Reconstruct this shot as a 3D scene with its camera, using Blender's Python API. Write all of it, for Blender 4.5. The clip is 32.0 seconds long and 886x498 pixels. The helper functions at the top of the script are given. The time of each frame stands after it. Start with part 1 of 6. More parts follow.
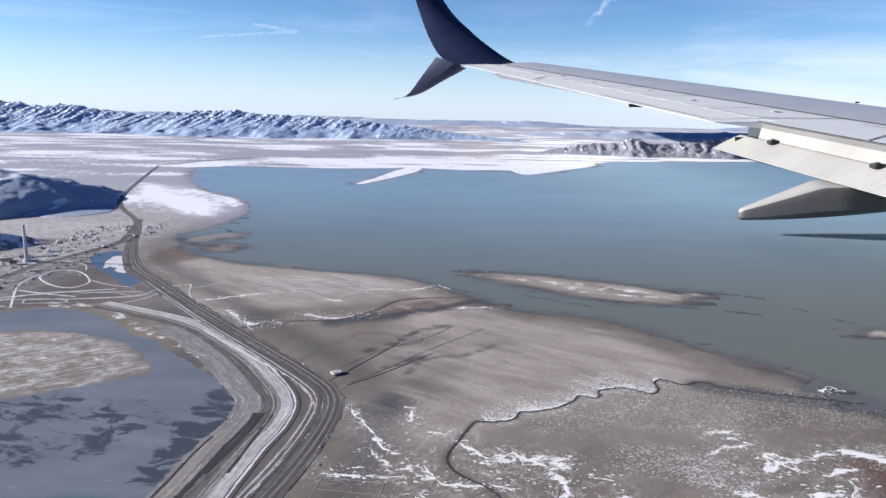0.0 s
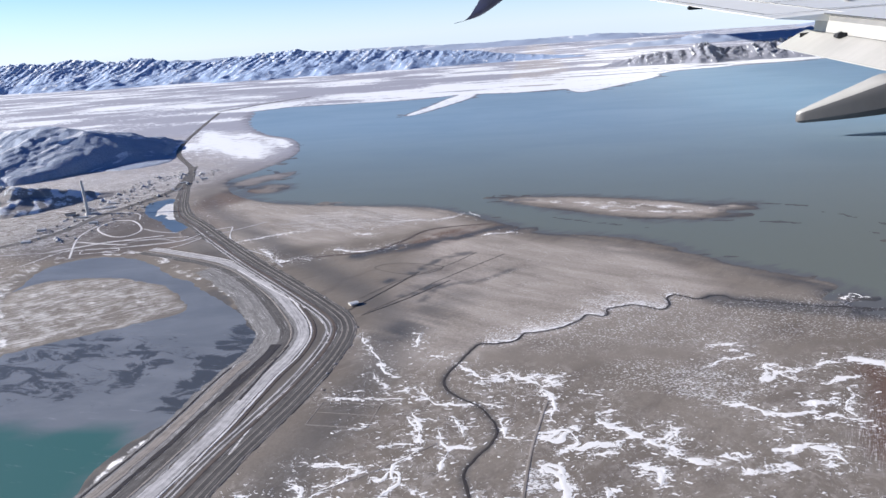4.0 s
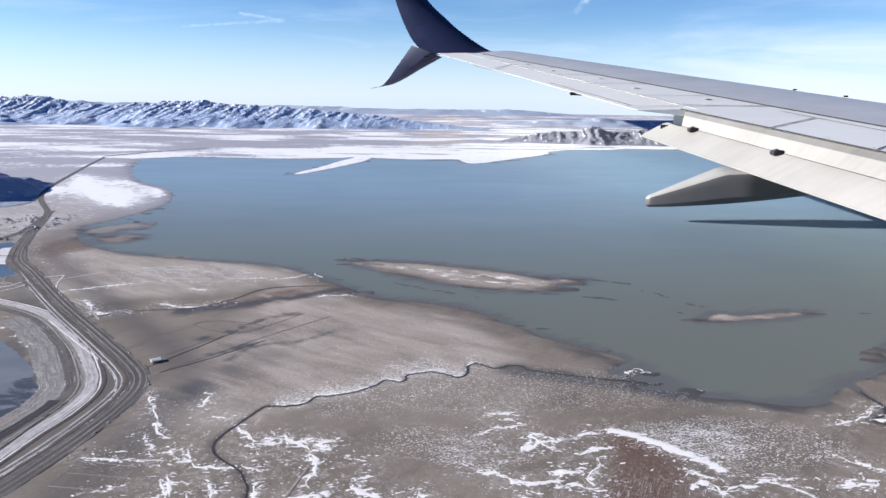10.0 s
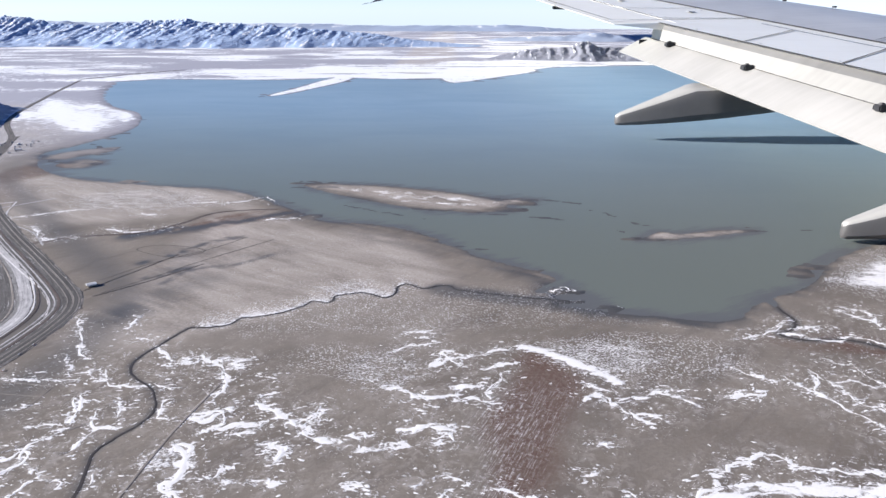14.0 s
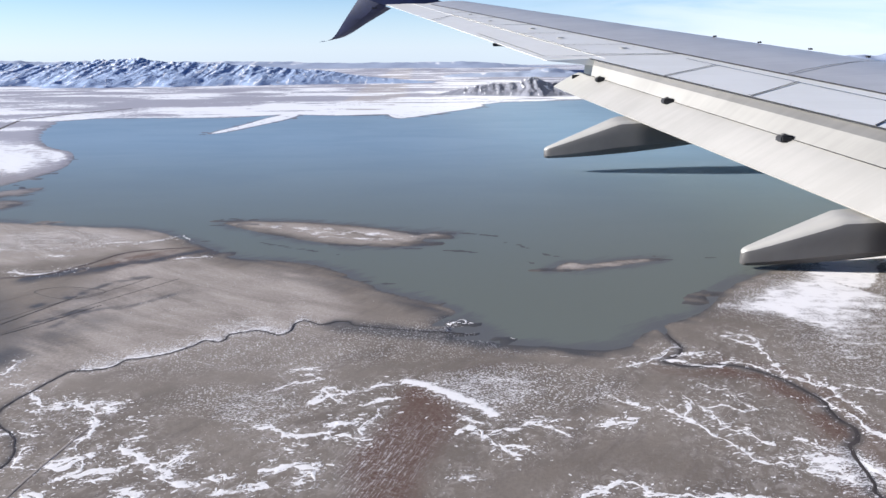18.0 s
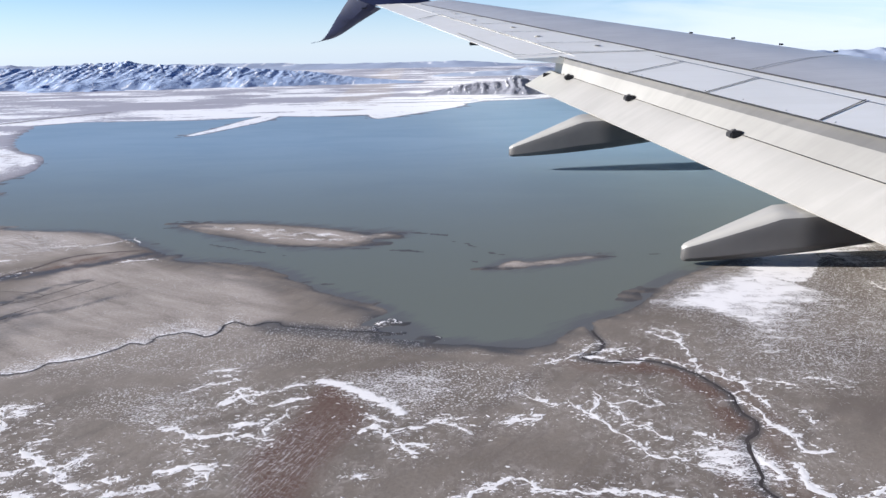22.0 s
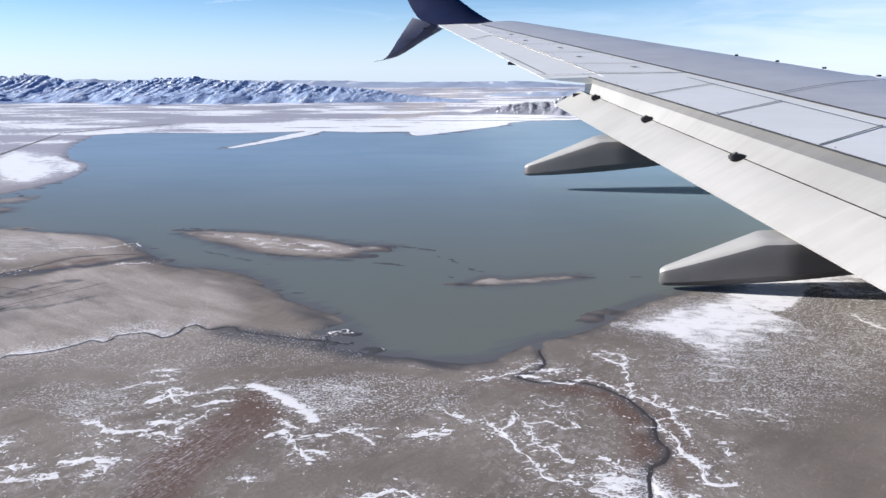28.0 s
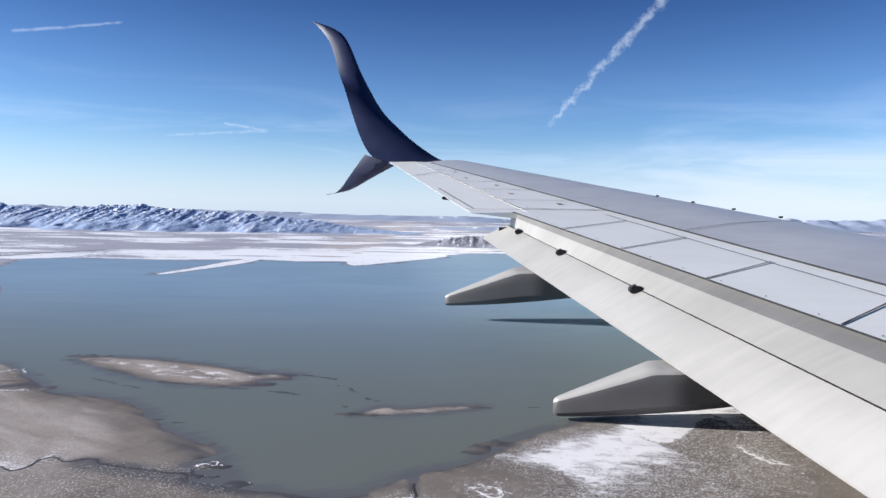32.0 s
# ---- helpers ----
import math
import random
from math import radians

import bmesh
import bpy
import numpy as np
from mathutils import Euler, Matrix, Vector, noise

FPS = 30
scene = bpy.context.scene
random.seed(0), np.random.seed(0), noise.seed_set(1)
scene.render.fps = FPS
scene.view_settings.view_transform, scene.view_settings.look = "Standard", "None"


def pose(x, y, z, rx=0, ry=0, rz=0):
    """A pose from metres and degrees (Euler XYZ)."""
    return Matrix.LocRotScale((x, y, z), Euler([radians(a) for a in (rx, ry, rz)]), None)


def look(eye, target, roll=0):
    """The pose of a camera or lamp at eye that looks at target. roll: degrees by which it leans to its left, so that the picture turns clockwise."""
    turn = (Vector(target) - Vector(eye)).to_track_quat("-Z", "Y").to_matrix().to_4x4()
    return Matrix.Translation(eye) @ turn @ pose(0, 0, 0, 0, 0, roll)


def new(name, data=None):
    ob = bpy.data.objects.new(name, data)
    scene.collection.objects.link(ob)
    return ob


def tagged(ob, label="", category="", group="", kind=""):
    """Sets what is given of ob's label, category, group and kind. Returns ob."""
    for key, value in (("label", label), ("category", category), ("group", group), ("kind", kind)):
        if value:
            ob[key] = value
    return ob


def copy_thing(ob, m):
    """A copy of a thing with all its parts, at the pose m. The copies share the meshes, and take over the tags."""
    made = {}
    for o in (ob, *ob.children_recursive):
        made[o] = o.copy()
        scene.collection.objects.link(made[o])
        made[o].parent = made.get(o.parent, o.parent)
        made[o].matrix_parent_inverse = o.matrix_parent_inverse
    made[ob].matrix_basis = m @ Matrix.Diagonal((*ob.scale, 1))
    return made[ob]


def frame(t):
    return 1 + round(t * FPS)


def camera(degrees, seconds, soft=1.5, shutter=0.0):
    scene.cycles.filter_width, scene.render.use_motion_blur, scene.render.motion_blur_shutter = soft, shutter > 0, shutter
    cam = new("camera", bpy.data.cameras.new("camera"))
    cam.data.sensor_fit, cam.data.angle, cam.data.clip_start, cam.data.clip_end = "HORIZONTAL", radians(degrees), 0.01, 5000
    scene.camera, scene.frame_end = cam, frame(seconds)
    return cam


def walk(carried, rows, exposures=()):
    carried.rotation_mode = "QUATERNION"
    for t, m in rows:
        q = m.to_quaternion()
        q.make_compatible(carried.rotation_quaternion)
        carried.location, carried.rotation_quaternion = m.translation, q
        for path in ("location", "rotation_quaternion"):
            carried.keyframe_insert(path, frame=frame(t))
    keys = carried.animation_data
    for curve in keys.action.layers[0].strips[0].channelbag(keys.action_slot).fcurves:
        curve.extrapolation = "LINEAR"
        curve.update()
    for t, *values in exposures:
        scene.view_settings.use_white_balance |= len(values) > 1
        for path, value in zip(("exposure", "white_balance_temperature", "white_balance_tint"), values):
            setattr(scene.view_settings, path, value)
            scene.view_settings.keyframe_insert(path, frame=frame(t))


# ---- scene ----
cam = camera(64.9, 32.0)
PATH = [
    (0, (1.211, -1.065, 54.434), (1.149, 0.894, 54.033), 1.1),
    (0.5, (3.019, -1.115, 54.41), (3.021, 0.85, 54.04), 2.0),
    (1, (5.008, -1.162, 54.461), (5.046, 0.807, 54.111), 2.4),
    (1.5, (6.803, -1.15, 54.537), (6.862, 0.821, 54.199), 2.4),
    (2, (8.785, -1.41, 54.508), (8.846, 0.56, 54.164), 2.3),
    (2.5, (10.498, -1.694, 54.61), (10.54, 0.27, 54.234), 1.9),
    (3, (12.525, -1.58, 54.638), (12.506, 0.373, 54.205), 1.0),
    (3.5, (14.329, -1.637, 54.863), (14.193, 0.291, 54.351), -1.2),
    (4, (16.03, -1.745, 54.76), (15.746, 0.143, 54.164), -4.2),
    (4.5, (18.001, -1.543, 54.77), (17.564, 0.278, 54.066), -8.1),
    (6.5, (24.619, -2.573, 54.781), (24.053, -0.858, 53.922), -13.4),
    (7, (26.494, -2.511, 54.678), (25.978, -0.761, 53.861), -12.2),
    (7.5, (28.341, -2.441, 54.576), (27.883, -0.652, 53.808), -10.3),
    (8, (30.35, -2.436, 54.907), (29.95, -0.607, 54.203), -7.8),
    (8.5, (32.024, -2.654, 55.099), (31.692, -0.784, 54.473), -5.1),
    (9, (33.866, -2.714, 55.172), (33.619, -0.806, 54.624), -2.6),
    (9.5, (35.46, -2.503, 55.11), (35.314, -0.567, 54.629), -0.7),
    (10, (37.308, -2.509, 55.165), (37.277, -0.556, 54.735), 0.8),
    (10.5, (39.406, -2.458, 55.304), (39.48, -0.5, 54.903), 2.2),
    (11, (41.237, -2.626, 55.325), (41.37, -0.673, 54.918), 2.9),
    (11.5, (43.151, -2.864, 55.474), (43.263, -0.921, 55.017), 2.2),
    (12, (44.958, -2.745, 55.419), (45.011, -0.816, 54.895), 1.0),
    (12.5, (46.891, -2.724, 55.446), (46.892, -0.81, 54.866), 0.3),
    (13, (48.702, -2.904, 55.539), (48.676, -1.003, 54.917), 0.2),
    (13.5, (50.688, -2.981, 55.562), (50.651, -1.089, 54.915), 0.1),
    (15.5, (58.209, -3.197, 55.7), (58.228, -1.304, 55.057), 0.1),
    (16, (60.037, -3.182, 55.698), (60.076, -1.28, 55.08), 0.2),
    (16.5, (61.838, -3.351, 55.769), (61.893, -1.442, 55.172), 0.2),
    (17, (63.831, -3.525, 55.868), (63.893, -1.612, 55.289), 0.0),
    (17.5, (65.577, -3.612, 55.956), (65.643, -1.695, 55.39), -0.1),
    (18, (67.419, -3.579, 55.844), (67.484, -1.658, 55.289), -0.3),
    (18.5, (69.19, -3.71, 55.828), (69.252, -1.787, 55.284), -0.4),
    (19, (70.865, -3.895, 55.989), (70.929, -1.969, 55.451), -0.5),
    (19.5, (72.784, -3.844, 55.901), (72.844, -1.917, 55.368), -0.8),
    (20, (74.707, -4.051, 55.945), (74.765, -2.125, 55.41), -1.1),
    (20.5, (76.513, -4.324, 55.959), (76.569, -2.398, 55.42), -1.4),
    (21, (78.42, -4.41, 55.898), (78.475, -2.487, 55.352), -1.8),
    (21.5, (80.315, -4.654, 55.925), (80.374, -2.733, 55.37), -1.7),
    (22, (82.17, -4.582, 55.784), (82.24, -2.663, 55.228), -1.0),
    (22.5, (83.868, -4.676, 55.721), (83.943, -2.757, 55.165), -0.0),
    (23, (85.779, -4.914, 55.774), (85.823, -3.001, 55.191), 0.6),
    (23.5, (87.764, -4.752, 55.707), (87.739, -2.856, 55.071), 0.5),
    (24, (89.653, -4.793, 55.63), (89.561, -2.912, 54.958), 0.1),
    (24.5, (91.534, -4.838, 55.513), (91.397, -2.96, 54.838), -0.4),
    (26.5, (99.121, -5.148, 55.221), (98.967, -3.254, 54.596), -1.6),
    (27, (100.869, -5.217, 55.025), (100.731, -3.314, 54.423), -1.5),
    (27.5, (102.846, -5.249, 54.847), (102.726, -3.332, 54.289), -1.0),
    (28, (104.759, -5.341, 54.739), (104.656, -3.408, 54.236), -0.2),
    (28.5, (106.579, -5.403, 54.642), (106.493, -3.456, 54.193), 0.5),
    (29, (108.572, -5.332, 54.554), (108.505, -3.369, 54.177), 0.9),
    (29.5, (110.469, -5.054, 54.487), (110.426, -3.074, 54.209), 1.1),
    (30, (112.082, -4.331, 54.067), (112.066, -2.339, 53.89), 0.9),
    (30.5, (114.365, -5.255, 54.205), (114.372, -3.258, 54.095), 0.5),
    (31, (116.164, -5.182, 54.026), (116.195, -3.184, 53.928), 0.2),
    (31.5, (118.061, -5.103, 54.077), (118.103, -3.107, 53.963), 0.5),
    (32, (119.888, -4.942, 53.633), (119.914, -2.946, 53.503), 1.2),
]
walk(cam, [(t, look(eye, target, roll)) for t, eye, target, roll in PATH], [(0, 1.06, 6260, 10), (3, 1.10, 6260, 10), (4, 1.15, 6270, 10), (6.5, 1.36, 6380, 10), (7.5, 1.32, 6380, 10), (10, 1.14, 6300, 10), (12, 1.12, 6330, 10), (13, 1.26, 6310, 10), (15.5, 1.20, 6310, 10), (18, 1.11, 6290, 10), (22, 1.08, 6290, 10), (24, 1.20, 6290, 10), (27, 1.18, 6200, 10), (28, 1.08, 6170, 10), (29, 1.00, 6160, 10), (32, 0.96, 6170, 10)])

# ---- world, sun ----
SUN_AZ, SUN_EL = 180.0, 19.0          # degrees: azimuth counter-clockwise from +x, elevation
EARTH = 213000.0                      # radius by which the ground falls away


def drop(x, y):
    return -((x - 60.0) ** 2 + y ** 2) / (2 * EARTH)


def nodes_of(mat):
    mat.use_nodes = True
    nt = mat.node_tree
    nt.nodes.clear()
    return nt


def math_(nt, op, a, b=None, clamp=False):
    n = nt.nodes.new("ShaderNodeMath")
    n.operation, n.use_clamp = op, clamp
    for i, v in enumerate((a, b)):
        if v is None:
            continue
        if isinstance(v, (int, float)):
            n.inputs[i].default_value = v
        else:
            nt.links.new(v, n.inputs[i])
    return n.outputs[0]


def mix_(nt, fac, a, b):
    n = nt.nodes.new("ShaderNodeMix")
    n.data_type = "RGBA"
    for i, v in ((0, fac), (6, a), (7, b)):
        if isinstance(v, (int, float)):
            n.inputs[i].default_value = v
        elif isinstance(v, tuple):
            n.inputs[i].default_value = (*v, 1)
        else:
            nt.links.new(v, n.inputs[i])
    return n.outputs[2]


def coords(nt, sx=1.0, sy=1.0, sz=1.0, rot=0.0):
    tc = nt.nodes.new("ShaderNodeTexCoord")
    mp = nt.nodes.new("ShaderNodeMapping")
    mp.vector_type = "TEXTURE"
    mp.inputs["Scale"].default_value = (1 / sx, 1 / sy, 1 / sz)
    mp.inputs["Rotation"].default_value = (0, 0, radians(-rot))
    nt.links.new(tc.outputs["Object"], mp.inputs["Vector"])
    return mp.outputs[0]


def noise_(nt, vec, scale, detail=4.0, rough=0.55, dist=0.0):
    n = nt.nodes.new("ShaderNodeTexNoise")
    n.inputs["Scale"].default_value, n.inputs["Detail"].default_value = scale, detail
    n.inputs["Roughness"].default_value, n.inputs["Distortion"].default_value = rough, dist
    nt.links.new(vec, n.inputs["Vector"])
    return n.outputs["Fac"]


def step_(nt, v, lo, hi):
    n = nt.nodes.new("ShaderNodeMapRange")
    n.interpolation_type = "SMOOTHSTEP"
    n.inputs["From Min"].default_value, n.inputs["From Max"].default_value = lo, hi
    nt.links.new(v, n.inputs["Value"])
    return n.outputs[0]


def finish(nt, color, rough, bump=None, strength=0.3, distance=0.1, metal=0.0, spec=0.3):
    b = nt.nodes.new("ShaderNodeBsdfPrincipled")
    for v, s in ((color, "Base Color"), (rough, "Roughness"), (metal, "Metallic")):
        if isinstance(v, (int, float)):
            b.inputs[s].default_value = v
        elif isinstance(v, tuple):
            b.inputs[s].default_value = (*v, 1)
        else:
            nt.links.new(v, b.inputs[s])
    b.inputs["Specular IOR Level"].default_value = spec
    if bump is not None:
        bp = nt.nodes.new("ShaderNodeBump")
        bp.inputs["Strength"].default_value, bp.inputs["Distance"].default_value = strength, distance
        nt.links.new(bump, bp.inputs["Height"])
        nt.links.new(bp.outputs[0], b.inputs["Normal"])
    out = nt.nodes.new("ShaderNodeOutputMaterial")
    nt.links.new(b.outputs[0], out.inputs[0])
    return b


world = bpy.data.worlds.new("sky")
scene.world = world
world.use_nodes = True
wt = world.node_tree
wt.nodes.clear()
sky = wt.nodes.new("ShaderNodeTexSky")
sky.sky_type, sky.sun_disc = "NISHITA", False
sky.sun_elevation, sky.sun_rotation = radians(SUN_EL), radians(90 - SUN_AZ)
sky.altitude, sky.air_density, sky.dust_density, sky.ozone_density = 1500, 1.1, 0.1, 2.5
wtc = wt.nodes.new("ShaderNodeTexCoord")
wsep = wt.nodes.new("ShaderNodeSeparateXYZ")
wt.links.new(wtc.outputs["Generated"], wsep.inputs[0])
# thin high cloud in long level streaks, thickest low in the sky
wmap = wt.nodes.new("ShaderNodeMapping")
wmap.inputs["Scale"].default_value = (1.2, 1.2, 9.0)
wmap.inputs["Rotation"].default_value = (radians(3), radians(-2), 0)
wt.links.new(wtc.outputs["Generated"], wmap.inputs[0])
streak = noise_(wt, wmap.outputs[0], 2.6, 6, 0.6, 0.6)
low = step_(wt, wsep.outputs[2], 0.20, 0.0)
veil = math_(wt, "MULTIPLY", step_(wt, streak, 0.42, 0.72), math_(wt, "MULTIPLY", low, 0.38), True)
haze = math_(wt, "MULTIPLY", step_(wt, wsep.outputs[2], 0.11, -0.02), 0.52)
cover = math_(wt, "MAXIMUM", veil, haze)
blue = wt.nodes.new("ShaderNodeMix")
blue.data_type, blue.blend_type = "RGBA", "MULTIPLY"
blue.inputs[0].default_value = 1.0
wt.links.new(sky.outputs[0], blue.inputs[6])
wt.links.new(mix_(wt, step_(wt, wsep.outputs[2], 0.05, 0.36), (0.72, 0.90, 1.20), (0.19, 0.32, 0.60)), blue.inputs[7])
side = step_(wt, wsep.outputs[0], 0.10, 0.42)
band = math_(wt, "MULTIPLY", math_(wt, "MULTIPLY", side, step_(wt, wsep.outputs[2], 0.10, 0.055)), math_(wt, "MULTIPLY", step_(wt, streak, 0.30, 0.62), 0.52))
cloudy = mix_(wt, band, mix_(wt, cover, blue.outputs[2], (7.2, 8.1, 10.1)), (7.6, 8.1, 9.4))


def streak_(a, b, w0, w1, seed, strength, frayed):
    """A straight vapour trail across the sky between two directions, wider towards b."""
    a, b = Vector(a).normalized(), Vector(b).normalized()
    across, ahead = a.cross(b).normalized(), (b - a).normalized()

    def dot(v):
        n = wt.nodes.new("ShaderNodeVectorMath")
        n.operation = "DOT_PRODUCT"
        wt.links.new(wtc.outputs["Generated"], n.inputs[0])
        n.inputs[1].default_value = v
        return n.outputs["Value"]

    lin = wt.nodes.new("ShaderNodeMapRange")
    lin.inputs["From Min"].default_value, lin.inputs["From Max"].default_value = a.dot(ahead), b.dot(ahead)
    wt.links.new(dot(ahead), lin.inputs["Value"])
    width = math_(wt, "ADD", w0, math_(wt, "MULTIPLY", lin.outputs[0], w1 - w0))
    fray = math_(wt, "MULTIPLY", math_(wt, "SUBTRACT", noise_(wt, wtc.outputs["Generated"], 60 + seed, 5, 0.65), 0.5), frayed)
    off = math_(wt, "ABSOLUTE", math_(wt, "ADD", dot(across), fray))
    body = math_(wt, "SUBTRACT", 1.0, math_(wt, "DIVIDE", off, width), True)
    ends = math_(wt, "MULTIPLY", step_(wt, lin.outputs[0], 0.0, 0.04), step_(wt, lin.outputs[0], 1.0, 0.93))
    puff = step_(wt, noise_(wt, wtc.outputs["Generated"], 95 + seed, 4, 0.6), 0.25, 0.62)
    return math_(wt, "MULTIPLY", math_(wt, "MULTIPLY", step_(wt, body, 0.0, 0.9), ends), math_(wt, "MULTIPLY", puff, strength))


trails = math_(wt, "MAXIMUM", streak_((0.156, 1, 0.110), (0.36, 1, 0.345), 0.004, 0.012, 1, 0.30, 0.026),
               math_(wt, "MAXIMUM", streak_((-0.385, 1, 0.0885), (-0.234, 1, 0.0985), 0.0018, 0.0035, 5, 0.20, 0.005),
                     math_(wt, "MAXIMUM", streak_((-0.302, 1, 0.1075), (-0.236, 1, 0.0975), 0.0025, 0.0030, 9, 0.22, 0.005),
                           streak_((-0.60, 1, 0.228), (-0.44, 1, 0.244), 0.003, 0.002, 3, 0.24, 0.004))))
skymix = mix_(wt, trails, cloudy, (8.6, 9.2, 10.0))
wbg = wt.nodes.new("ShaderNodeBackground")
wbg.inputs["Strength"].default_value = 0.062
wt.links.new(skymix, wbg.inputs[0])
wout = wt.nodes.new("ShaderNodeOutputWorld")
wt.links.new(wbg.outputs[0], wout.inputs[0])

sun_data = bpy.data.lights.new("sun", "SUN")
sun_data.energy, sun_data.angle, sun_data.color = 4.4, radians(0.6), (1.0, 0.95, 0.885)
sun = new("sun", sun_data)
sdir = Vector((math.cos(radians(SUN_AZ)) * math.cos(radians(SUN_EL)), math.sin(radians(SUN_AZ)) * math.cos(radians(SUN_EL)), math.sin(radians(SUN_EL))))
sun.matrix_world = look(sdir * 900, (0, 0, 0))


# ---- tools for shapes ----
def hash2(ix, iy, seed):
    h = (ix.astype(np.int64) * 374761393 + iy.astype(np.int64) * 668265263 + seed * 1442695041) & 0x7FFFFFFF
    h = ((h ^ (h >> 13)) * 1274126177) & 0x7FFFFFFF
    return ((h ^ (h >> 16)) & 0xFFFF) / 65535.0


def vnoise(x, y, seed=0):
    ix, iy = np.floor(x), np.floor(y)
    fx, fy = x - ix, y - iy
    fx, fy = fx * fx * fx * (fx * (fx * 6 - 15) + 10), fy * fy * fy * (fy * (fy * 6 - 15) + 10)
    a, b = hash2(ix, iy, seed), hash2(ix + 1, iy, seed)
    c, d = hash2(ix, iy + 1, seed), hash2(ix + 1, iy + 1, seed)
    return (a + (b - a) * fx) * (1 - fy) + (c + (d - c) * fx) * fy


def fbm(x, y, octaves=4, seed=0, ridged=False):
    s, a, out = 1.0, 0.5, 0.0
    for k in range(octaves):
        n = vnoise(x * s + 17.3 * k, y * s - 9.1 * k, seed + k)
        if ridged:
            n = 1 - np.abs(2 * n - 1)
        out = out + a * n
        s, a = s * 2.03, a * 0.5
    return out / (1 - 0.5 ** octaves)


def spline(pts, closed=False, per=6):
    """A smooth line through a few plan points (Catmull-Rom)."""
    p = np.array(pts, float)
    n = len(p)
    out = []
    for i in range(n if closed else n - 1):
        if closed:
            a, b, c, d = p[i - 1], p[i], p[(i + 1) % n], p[(i + 2) % n]
        else:
            a, b, c, d = p[max(i - 1, 0)], p[i], p[i + 1], p[min(i + 2, n - 1)]
        for k in range(per):
            t = k / per
            out.append(0.5 * (2 * b + (c - a) * t + (2 * a - 5 * b + 4 * c - d) * t * t + (3 * b - a - 3 * c + d) * t ** 3))
    if not closed:
        out.append(p[-1])
    return np.array(out)


def line_dist(px, py, pts):
    """Distance from each place to a line of plan points, and how far along it lies."""
    best = np.full(px.shape, 1e9)
    along = np.zeros(px.shape)
    run = 0.0
    for (ax, ay), (bx, by) in zip(pts[:-1, :2], pts[1:, :2]):
        dx, dy = bx - ax, by - ay
        l2 = dx * dx + dy * dy + 1e-9
        t = np.clip(((px - ax) * dx + (py - ay) * dy) / l2, 0, 1)
        d = (px - ax - t * dx) ** 2 + (py - ay - t * dy) ** 2
        hit = d < best
        best = np.where(hit, d, best)
        along = np.where(hit, run + t * math.sqrt(l2), along)
        run += math.sqrt(l2)
    return np.sqrt(best), along


def inside(px, py, poly):
    """Signed distance to a closed outline: positive inside."""
    odd = np.zeros(px.shape, bool)
    q = np.roll(poly, -1, 0)
    for (ax, ay), (bx, by) in zip(poly, q):
        cut = (ay > py) != (by > py)
        odd ^= cut & (px < (bx - ax) * (py - ay) / (by - ay + 1e-12) + ax)
    d, _ = line_dist(px, py, np.vstack([poly, poly[:1]]))
    return np.where(odd, d, -d)


def smooth(v, lo, hi):
    t = np.clip((v - lo) / (hi - lo), 0, 1)
    return t * t * (3 - 2 * t)


def mesh_ob(name, verts, faces, mat, parent=None, smooth_shade=False, label=""):
    me = bpy.data.meshes.new(name)
    me.from_pydata([tuple(v) for v in verts], [], [tuple(int(i) for i in f) for f in faces])
    if smooth_shade:
        me.polygons.foreach_set("use_smooth", [True] * len(me.polygons))
    me.materials.append(mat)
    me.update()
    ob = new(name, me)
    if parent:
        ob.parent = parent
    if label:
        tagged(ob, label)
    return ob


def grid_mesh(name, xs, ys, z, mat):
    """A sheet over crossing lines xs and ys, with heights z[iy, ix]."""
    nx, ny = len(xs), len(ys)
    gx, gy = np.meshgrid(xs, ys)
    co = np.stack([gx, gy, z], -1).reshape(-1, 3).astype(np.float32)
    i = (np.arange(ny - 1)[:, None] * nx + np.arange(nx - 1)[None, :]).ravel()
    loops = np.stack([i, i + 1, i + nx + 1, i + nx], -1).ravel().astype(np.int32)
    me = bpy.data.meshes.new(name)
    me.vertices.add(nx * ny)
    me.vertices.foreach_set("co", co.ravel())
    me.loops.add(len(loops))
    me.loops.foreach_set("vertex_index", loops)
    me.polygons.add(len(i))
    me.polygons.foreach_set("loop_start", np.arange(0, len(loops), 4, dtype=np.int32))
    me.polygons.foreach_set("use_smooth", np.ones(len(i), bool))
    me.materials.append(mat)
    me.update(calc_edges=True)
    return new(name, me)


def attribute(ob, name, values):
    at = ob.data.attributes.new(name, "FLOAT", "POINT")
    at.data.foreach_set("value", values.ravel().astype(np.float32))


